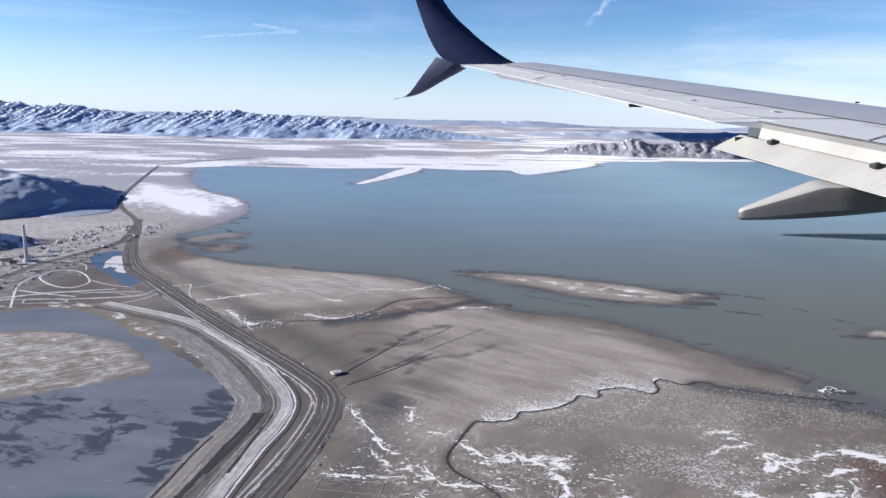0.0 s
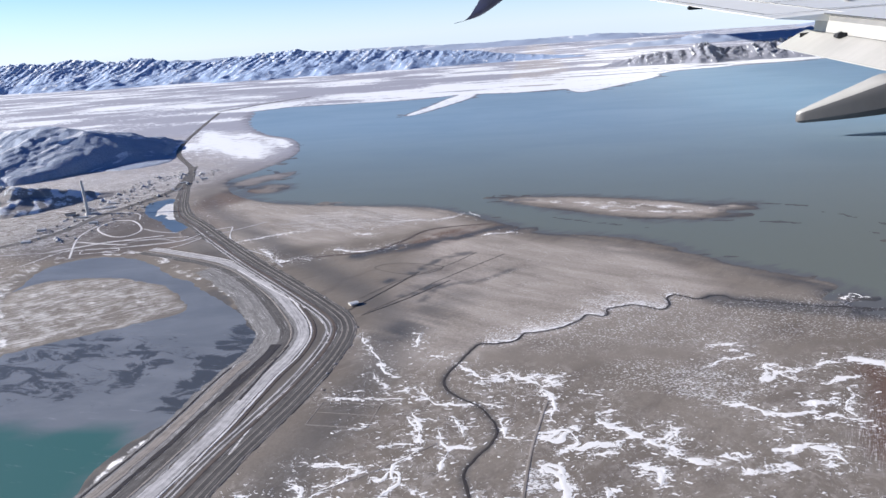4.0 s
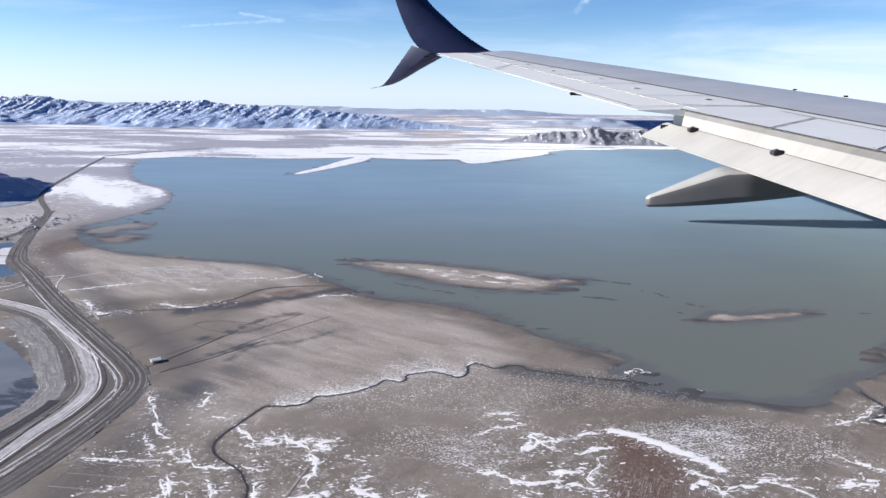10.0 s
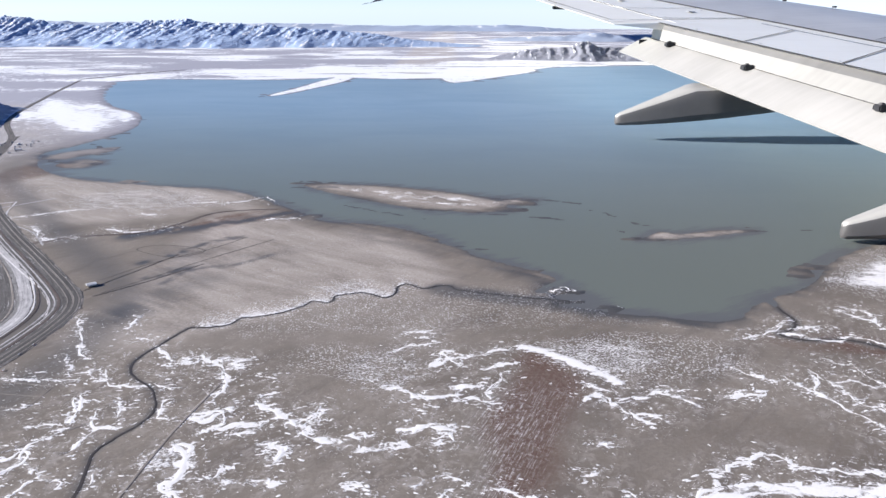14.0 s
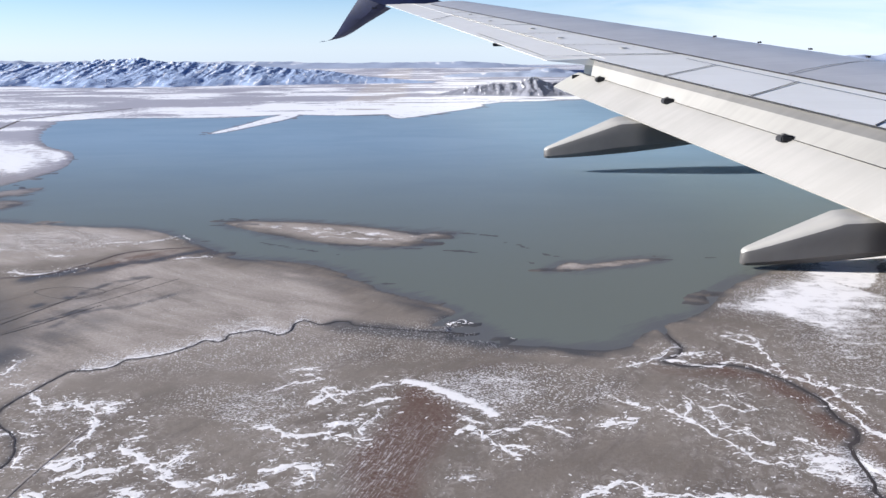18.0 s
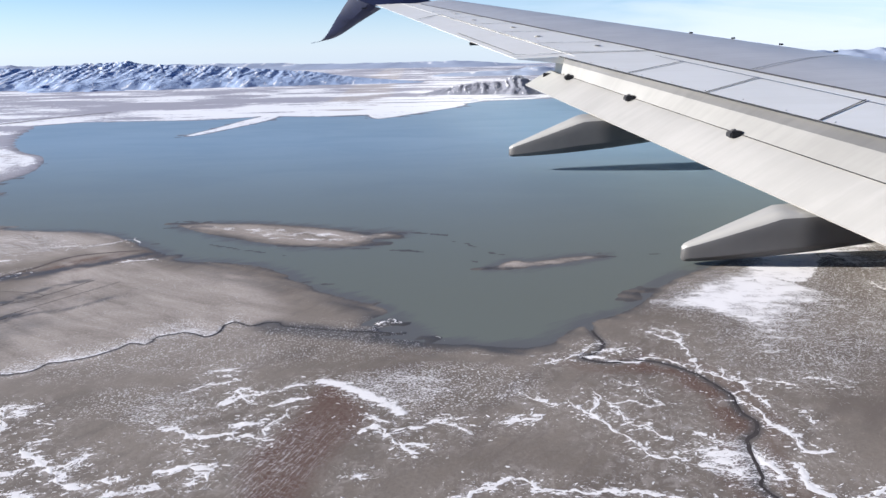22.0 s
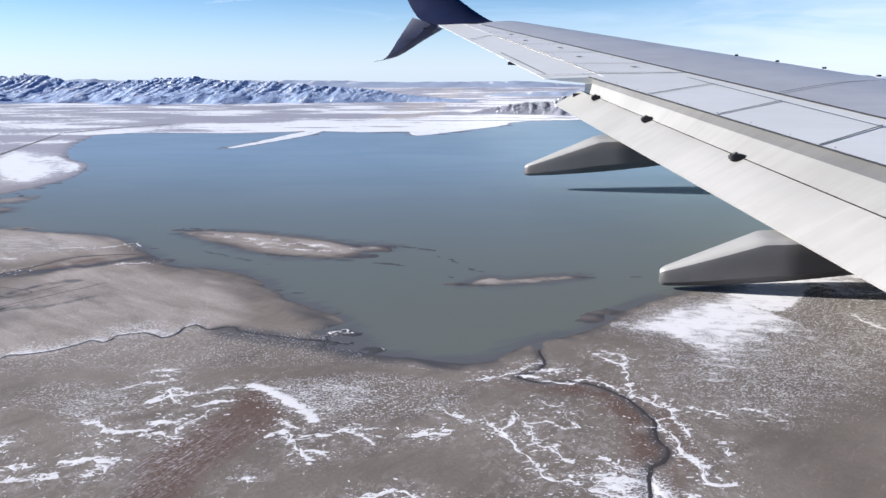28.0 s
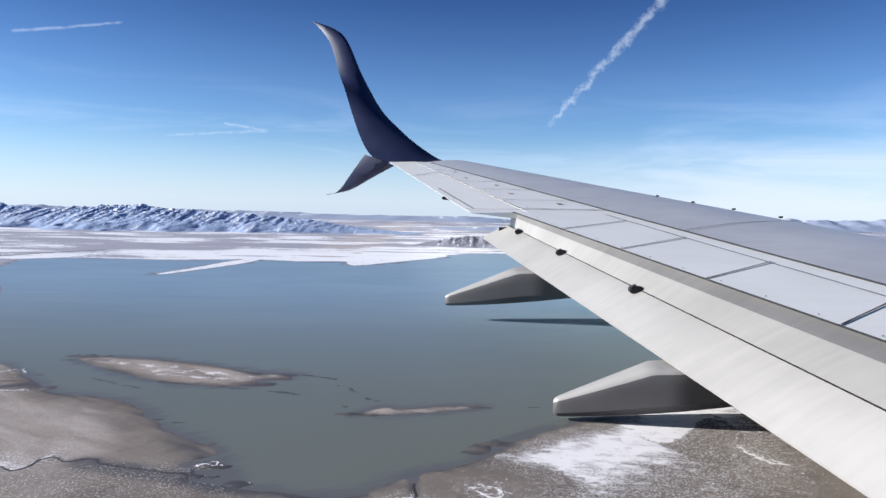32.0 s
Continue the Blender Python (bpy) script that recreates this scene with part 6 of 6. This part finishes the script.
seam([(x_seam(6.8) + (4.98 - x_seam(6.8)) * t, 6.8 + 0.74 * t, plane_z(6.8 + 0.74 * t) + 0.012 + 0.03 * math.sin(math.pi * t)) for t in (0, 0.2, 0.4, 0.6, 0.8, 1)], width=0.006)
box("actuator_fairing", x_te(9.4) + 0.06, 9.4, plane_z(9.4) - 0.045, 0.18, 0.05, 0.045, SEAM)
# dark block that stands in for the notch at the flap's outer end
box("flap_end_notch", 1.86, 8.06, plane_z(8.0) - 0.22, 0.14, 0.015, 0.05, SEAM)

# ---- snow drifts ----
rng = random.Random(5)


def drift_mesh(pts, width, seed):
    """A ragged raised ribbon of snow along a line, broken and swelling."""
    p = spline(pts, per=7)
    seg = np.concatenate([[0], np.cumsum(np.linalg.norm(np.diff(p, axis=0), axis=1))])
    n = max(8, int(seg[-1] / 0.35))
    s = np.linspace(0, seg[-1], n)
    q = np.stack([np.interp(s, seg, p[:, 0]), np.interp(s, seg, p[:, 1])], -1)
    t = np.gradient(q, axis=0)
    t /= np.linalg.norm(t, axis=1)[:, None] + 1e-9
    nn = np.stack([t[:, 1], -t[:, 0]], -1)
    sway = (fbm(s / 2.2, s * 0 + seed, 4, seed) - 0.5) * (1.5 + width)
    q = q + nn * sway[:, None]
    w = width * np.clip((fbm(s / 1.3, s * 0 + seed * 3.7, 4, seed + 5) - 0.24) * 2.0, 0.04, 1.3) * np.minimum(1, np.minimum(np.arange(n), np.arange(n)[::-1]) / 4 + 0.1)
    wl = w * (0.55 + 0.9 * fbm(s / 0.8, s * 0, 3, seed + 11))
    wr = w * (0.55 + 0.9 * fbm(s / 0.8, s * 0 + 9, 3, seed + 17))
    verts, faces = [], []
    for i in range(n):
        a, c = q[i] - nn[i] * wl[i], q[i] + nn[i] * wr[i]
        for (x, y), z in ((a, 0.004), (q[i], 0.030 + 0.02 * w[i]), (c, 0.004)):
            verts.append((x, y, z + drop(x, y)))
    for i in range(n - 1):
        for k in (0, 1):
            faces.append((i * 3 + k, i * 3 + k + 1, i * 3 + k + 4, i * 3 + k + 3))
    v = np.array(verts)
    v[:, 2] += np.maximum(land_z(v[:, 0], v[:, 1]), 0.0)
    return v, faces


SNOW = plain_material("wind_packed_snow", (0.80, 0.775, 0.76), (0.92, 0.90, 0.89), 0.8, 0.8, 0.15)
for k, (w, pts) in enumerate(DRIFTS):
    if w >= 1.2:
        continue
    v, f = drift_mesh(pts, w * 0.76, 100 + k)
    ob = mesh_ob("snow_drift", v, f, SNOW, None, True)
    tagged(ob, "ragged white drift of snow on grey mud", "snow drift", "snow drifts on the flats")

# broken flakes of snow strewn round the drifts
verts, faces = [], []
for k, (w, pts) in enumerate(DRIFTS):
    p = spline(pts, per=5)
    length = np.linalg.norm(np.diff(p, axis=0), axis=1).sum()
    for _ in range(int(length * 3 * min(1.3, 0.5 + w))):
        c = p[rng.randrange(len(p))]
        x = c[0] + rng.gauss(0, 1.6 + 1.2 * w)
        y = c[1] + rng.gauss(0, 1.3 + 1.0 * w)
        r = 0.04 + 0.16 * rng.random() ** 3
        e, a = 1.3 + 2.2 * rng.random(), rng.gauss(0.1, 0.5)
        m = 7
        i0 = len(verts)
        floor = float(land_z(np.float64(x), np.float64(y)))
        verts.append((x, y, floor + 0.05 + drop(x, y)))
        for j in range(m):
            th = 2 * math.pi * j / m
            rr = r * (0.55 + 0.9 * rng.random())
            u, v = rr * e * math.cos(th), rr * math.sin(th)
            px, py = x + u * math.cos(a) - v * math.sin(a), y + u * math.sin(a) + v * math.cos(a)
            verts.append((px, py, floor + 0.008 + drop(px, py)))
        faces += [(i0, i0 + 1 + j, i0 + 1 + (j + 1) % m) for j in range(m)]
tagged(mesh_ob("snow_flakes", verts, faces, SNOW, None, True), "scattered broken patches of snow on the mud", "snow", kind="stuff")


# ---- side roads, tracks, dikes ----
def lane(name, pts, width, z, mat, label, cat="road", wob=0.3, closed=False, straight=False):
    line = np.array(pts, float) if straight else spline(pts, closed, per=8)
    if closed:
        line = np.vstack([line, line[:1]])
    return ribbon(name, line, 0, width, min(z, 0.2), mat, label, cat, 0.06, None, wob)


TRACK = plain_material("wet_track", (0.10, 0.09, 0.082), (0.16, 0.142, 0.128), 0.5)
lane("overpass_road", [(-165, 176), (-140, 178), (-111, 182), (-103, 183.5), (-93, 186.5), (-84.8, 192), (-78, 199), (-72, 206)], 0.6, 0.55, SALT, "pale road that crosses the highway", wob=0.2)
lane("link_road", [(-91, 188.4), (-97.5, 197.4), (-96, 203), (-94.3, 208)], 0.45, 0.42, DIRT, "pale link road beside the pond")
lane("ramp", [(-77.6, 185.2), (-78.4, 192.4), (-82, 198.6), (-88.4, 205)], 0.5, 0.44, DIRT, "curved pale highway ramp")
lane("loop_road", [(-130.8, 205.3), (-130.9, 214.5), (-123, 213.8), (-113.4, 202.2), (-114, 194.6), (-120.8, 195.8)], 0.55, 0.40, SNOWY, "pale oval loop road", closed=True)
lane("town_road", [(-175, 120), (-162.6, 154), (-153.7, 182.6), (-143, 200), (-141.4, 223.4), (-134.3, 256), (-138, 279), (-152, 318)], 3.4, 0.42, GRAVEL, "broad dark road under the hill")
lane("rail_spur", [(-182, 140), (-160, 183), (-147, 205), (-137, 232), (-129, 258), (-136, 285)], 0.5, 0.45, DIRT, "pale track beside the town road")
for k, pts in enumerate(([(-112, 182), (-108, 188), (-100, 190), (-93, 187)], [(-128, 190), (-118, 187), (-108, 185)], [(-131, 200), (-138, 190), (-146, 183)], [(-122, 216), (-127, 224), (-136, 228)],
                         [(-113, 203), (-106, 199), (-98, 197)], [(-130, 180), (-124, 184), (-112, 190), (-101, 194)], [(-66, 176), (-58, 170), (-50, 160)], [(-150, 190), (-144, 212), (-146, 240)])):
    lane("yard_road", pts, 0.4 + 0.15 * (k % 3), 0.21, SNOWY if k % 2 else SALT, "thin pale road of the interchange", "road", 0.6)
for w, pts in ((0.5, [(-118.9, 173.0), (-131.2, 195.6), (-133.2, 210.6)]), (0.3, [(-118.4, 177.0), (-119.1, 181.3), (-109.8, 181.6), (-108.3, 179.2), (-117.9, 176.6)]),
               (0.4, [(-129.7, 166.2), (-125.9, 178.7), (-118.3, 188.5), (-107.2, 189.7), (-97.6, 191.4), (-91.6, 191.8)]),
               (0.5, [(-110.0, 181.9), (-100.2, 184.7), (-91.7, 187.9), (-87.9, 197.1), (-81.6, 201.5)]), (0.4, [(-94.4, 177.8), (-89.4, 183.3), (-86.6, 189.9)]),
               (0.4, [(-81.6, 201.5), (-75.9, 187.1), (-63.4, 171.7)]), (0.5, [(-166.3, 233.4), (-151.0, 230.5), (-153.0, 253.2)]), (0.4, [(-153.2, 218.3), (-149.8, 236.9)])):
    lane("yard_road", pts, w, 0.21, SNOWY, "snow-edged road round the interchange", "road", 0.5)
for w, pts in ((0.3, [(-61.8, 158.9), (-46.5, 143.6), (-33.8, 130.9), (-26.9, 121.1), (-24.1, 109.7), (-25.5, 100.5), (-27.7, 90.6), (-28.5, 78.1)]), (0.25, [(-59.9, 162.2), (-43.1, 144.3), (-32.2, 131.9), (-25.4, 122.0), (-24.1, 115.5)])):
    lane("snow_line", pts, w, 0.29, SNOWY, "thin white line of snow along the bank", "snow", 0.6)
for w, pts in ((1.1, [(-34.2, 114.0), (-35.3, 103.1), (-36.9, 92.7)]), (0.5, [(-32.3, 113.6), (-32.9, 102.7), (-33.4, 93.1)])):
    lane("ditch", pts, w, 0.27, DARK, "black water-filled ditch in the bank", "ditch", 0.5)
for w, pts in ((0.3, [(-25.2, 130.1), (-19.2, 142.1), (-13.6, 154.1)]), (0.3, [(-21.5, 127.8), (-14.1, 135.9), (-5.3, 147.7)])):
    lane("field_track", pts, w, 0.16, DARK, "dark ditch across the pale flat", "track", 0.6)
lane("causeway", [(-272.9, 609.4), (-266.6, 620.7), (-253.9, 654.9), (-238.7, 689.3), (-219.5, 719.5)], 6.0, 0.2, GRAVEL, "dark causeway along the far shore", "road", 0.2)
lane("drain", [(-54, 161), (-44, 167.5), (-30.5, 171), (-23, 179), (-16, 191), (0, 195)], 0.9, 0.16, CREEK, "dark drainage channel across the flat", "creek", 0.7)
lane("field_track", [(-24.3, 137), (-17.4, 148), (-7, 158.7), (-1, 168)], 0.22, 0.16, TRACK, "dark track across the pale flat", "track", 0.9)
lane("field_track", [(-20.7, 129.6), (-13.3, 139.4), (-7.2, 148.7), (6.3, 166)], 0.2, 0.16, TRACK, "faint dark track across the flat", "track", 0.9)
lane("field_edge", [(-25.3, 157.5), (-19.8, 161), (-8.3, 157.3), (-14.2, 152)], 0.22, 0.16, TRACK, "dark edge of a square pond bed", "track", 0.6, True)
lane("dike", [(9, 30), (10.3, 50), (11.2, 57.7), (12.2, 63.5), (13.1, 73.4), (13.9, 81.5), (16, 93.5)], 0.34, 0.18, DIRT, "narrow pale dike beside a pool", "dike")
lane("farm_track", [(-26, 57), (-17.6, 67), (-8, 74), (0.6, 81.6)], 0.14, 0.17, DIRT, "thin pale track through snow", "track", 0.9)
lane("farm_track", [(-23.7, 57.8), (-19.3, 53.3), (-17.3, 50.6)], 0.35, 0.19, CREEK, "short dark track to the channel", "track", 0.5)
lane("wide_channel", [(7, 64), (5.8, 58.5), (3, 55.4), (-2, 54), (-11, 52), (-18, 49), (-26, 44), (-34, 36)], 1.7, 0.14, CREEK, "broad dark muddy channel", "creek", 0.5)
lane("pen_edge", [(-19.9, 86.1), (-19.1, 93.1), (-9.7, 91.9), (-10.3, 85.3)], 0.10, 0.15, DIRT, "low bank of a square pen", "bank", 0.9, True, True)
lane("pen_edge", [(-19.4, 89.7), (-15, 89.3), (-10.5, 88.8)], 0.08, 0.15, DIRT, "low bank that divides a pen", "bank", 0.5)
for k, pts in enumerate(([(-103, 95), (-114, 115), (-119, 131), (-126, 153)], [(-110, 88), (-121, 110), (-126, 130), (-133, 150)], [(-98, 100), (-108, 118), (-113, 132)])):
    lane("bank_track", pts, 0.28, 0.16, DIRT, "grey track over the snowy bank", "track", 0.5)


# ---- buildings ----
WALL = plain_material("plaster_wall", (0.42, 0.40, 0.38), (0.55, 0.53, 0.50), 1.2)
ROOF = plain_material("snowy_roof", (0.45, 0.45, 0.46), (0.75, 0.75, 0.76), 0.9)
DARKROOF = plain_material("dark_roof", (0.08, 0.08, 0.085), (0.14, 0.13, 0.13), 0.9)
CONCRETE = plain_material("pale_concrete", (0.45, 0.44, 0.43), (0.60, 0.58, 0.56), 0.4)


def house(sx, sy, sz, roof_mat, label, cat="house"):
    """A small house: walls, pitched roof with eaves, chimney."""
    root = new("house")
    tagged(root, label, cat, "houses of the town")
    w = [(-sx, -sy, 0), (sx, -sy, 0), (sx, sy, 0), (-sx, sy, 0), (-sx, -sy, sz), (sx, -sy, sz), (sx, sy, sz), (-sx, sy, sz), (-sx, 0, sz * 1.5), (sx, 0, sz * 1.5)]
    mesh_ob("wall", w, [(0, 1, 5, 4), (2, 3, 7, 6), (1, 2, 6, 9, 5), (3, 0, 4, 8, 7)], WALL, root)
    e, h = 1.12, sz * 0.06
    r = []
    for dz in (0, h):
        r += [(-sx * e, -sy * e, sz * 0.95 + dz), (sx * e, -sy * e, sz * 0.95 + dz), (sx * e, 0, sz * 1.52 + dz), (-sx * e, 0, sz * 1.52 + dz), (sx * e, sy * e, sz * 0.95 + dz), (-sx * e, sy * e, sz * 0.95 + dz)]
    roof = mesh_ob("roof", r, [(0, 1, 2, 3), (3, 2, 4, 5), (6, 9, 8, 7), (9, 11, 10, 8), (0, 6, 7, 1), (5, 4, 10, 11), (1, 7, 8, 2), (2, 8, 10, 4), (0, 3, 9, 6), (3, 5, 11, 9)], roof_mat, root)
    c = 0.12 * sy
    ch = [(sx * 0.4 + a * c, b * c + sy * 0.3, z) for z in (sz * 1.2, sz * 1.75) for a, b in ((-1, -1), (1, -1), (1, 1), (-1, 1))]
    mesh_ob("chimney", ch, [(0, 1, 5, 4), (1, 2, 6, 5), (2, 3, 7, 6), (3, 0, 4, 7), (4, 5, 6, 7)], WALL, roof)
    return root


def ground_z(x, y):
    ix, iy = np.searchsorted(xs, x) - 1, np.searchsorted(ys, y) - 1
    return float((height + drop(gx, gy))[iy:iy + 2, ix:ix + 2].min())


kinds = [house(0.42, 0.30, 0.30, ROOF, "small pale house with a snow-covered roof"),
         house(0.36, 0.28, 0.28, DARKROOF, "small pale house with a dark roof"),
         house(1.3, 0.5, 0.45, ROOF, "long pale shed with a snowy roof", "shed")]
spots = []
while len(spots) < 170:
    x, y = -160 + rng.random() * 30, 190 + rng.random() * 115
    if abs(x + 141) < 2.2 or x < -0.16 * (y - 196) - 150 or any(abs(x - a) + abs(y - b) < 1.4 for a, b in spots):
        continue
    spots.append((x, y))
for i, (x, y) in enumerate(spots):
    m = pose(x, y, ground_z(x, y) - 0.02, 0, 0, 25 + 90 * rng.randrange(2) + rng.gauss(0, 4))
    k = kinds[i % 2 if i % 7 else 2]
    if i < 3:
        kinds[i].matrix_basis = m
    else:
        copy_thing(k, m)
shed = house(0.9, 0.7, 0.35, ROOF, "square white shed beside the highway", "shed")
shed.matrix_basis = pose(-24.6, 133.6, 0.16, 0, 0, 40)

# tall smokestack of the smelter under the hill
stack = new("smokestack")
stack.location = (-148, 226, ground_z(-148, 226))
tagged(stack, "very tall pale concrete smokestack above the town", "smokestack")


def tube(name, rings, mat, parent, n=16):
    verts = [(r * math.cos(2 * math.pi * k / n), r * math.sin(2 * math.pi * k / n), z) for r, z in rings for k in range(n)]
    faces = [(i * n + k, i * n + (k + 1) % n, (i + 1) * n + (k + 1) % n, (i + 1) * n + k) for i in range(len(rings) - 1) for k in range(n)]
    return mesh_ob(name, verts, faces, mat, parent, True)


tube("shaft", [(0.75, -0.3), (0.62, 3), (0.50, 7), (0.42, 12.2), (0.42, 12.6), (0.34, 12.6), (0.34, 12.0)], CONCRETE, stack)
tube("base_ring", [(1.1, -0.3), (1.1, 0.5), (0.8, 0.7)], CONCRETE, stack)
for x, y, s in ((-152, 231, 1.4), (-150, 222, 1.1), (-155, 226, 1.7)):
    hall = house(s, s * 0.5, 0.7, DARKROOF, "large grey industrial hall by the smokestack", "hall")
    hall.matrix_basis = pose(x, y, ground_z(x, y) - 0.05, 0, 0, 30)

# ---- traffic ----
PAINTS = [paint("truck_white", (0.7, 0.7, 0.7), (0.78, 0.78, 0.78)), paint("car_dark", (0.03, 0.03, 0.035), (0.05, 0.05, 0.055)), paint("car_red", (0.25, 0.03, 0.03), (0.3, 0.04, 0.04))]


def solid(name, x0, x1, y0, y1, z0, z1, mat, parent, taper=0.0):
    v = [(x0, y0, z0), (x1, y0, z0), (x1, y1, z0), (x0, y1, z0), (x0 + taper, y0 + taper * 0.4, z1), (x1 - taper, y0 + taper * 0.4, z1), (x1 - taper, y1 - taper * 0.4, z1), (x0 + taper, y1 - taper * 0.4, z1)]
    return mesh_ob(name, v, [(0, 1, 5, 4), (1, 2, 6, 5), (2, 3, 7, 6), (3, 0, 4, 7), (4, 5, 6, 7), (3, 2, 1, 0)], mat, parent)


def wheels(parent, xs_, y, r):
    for x in xs_:
        for s in (-1, 1):
            n = 10
            v = [(x + r * math.cos(2 * math.pi * k / n), s * y + o, r + r * math.sin(2 * math.pi * k / n)) for o in (-0.012, 0.012) for k in range(n)]
            f = [(k, (k + 1) % n, n + (k + 1) % n, n + k) for k in range(n)] + [tuple(range(n))[::-1], tuple(range(n, 2 * n))]
            mesh_ob("wheel", v, f, SEAM, parent)


def truck():
    root = new("truck")
    tagged(root, "white box truck with a long trailer on the highway", "truck", "traffic on the highway")
    solid("trailer", -0.34, 0.16, -0.045, 0.045, 0.045, 0.14, PAINTS[0], root)
    cab = solid("cab", 0.18, 0.27, -0.042, 0.042, 0.035, 0.12, PAINTS[2], root, 0.01)
    solid("windscreen", 0.268, 0.272, -0.034, 0.034, 0.08, 0.11, SEAM, cab)
    wheels(root, (-0.30, -0.25, 0.12, 0.22), 0.04, 0.018)
    return root


def car():
    root = new("car")
    tagged(root, "small dark car on the highway", "car", "traffic on the highway")
    body = solid("body", -0.08, 0.08, -0.03, 0.03, 0.012, 0.035, PAINTS[1], root, 0.004)
    solid("cabin", -0.05, 0.035, -0.027, 0.027, 0.035, 0.055, SEAM, body, 0.012)
    wheels(root, (-0.05, 0.05), 0.029, 0.012)
    return root


models = [truck(), car()]
for i in range(26):
    k = rng.randrange(40, len(HWY) - 12)
    a, b = HWY[k], HWY[k + 1]
    t = (b - a) / np.linalg.norm(b - a)
    n = np.array([t[1], -t[0]])
    off = (0.18, -0.18, -1.17, -1.53)[i % 4]
    x, y = a + n * off
    m = pose(x, y, float(land_z(x, y)) + 0.067 + drop(x, y), 0, 0, math.degrees(math.atan2(t[1], t[0])) + (180 if i % 4 < 2 else 0))
    if i < 2:
        models[i].matrix_basis = m
    else:
        copy_thing(models[0 if i % 3 == 0 else 1], m)
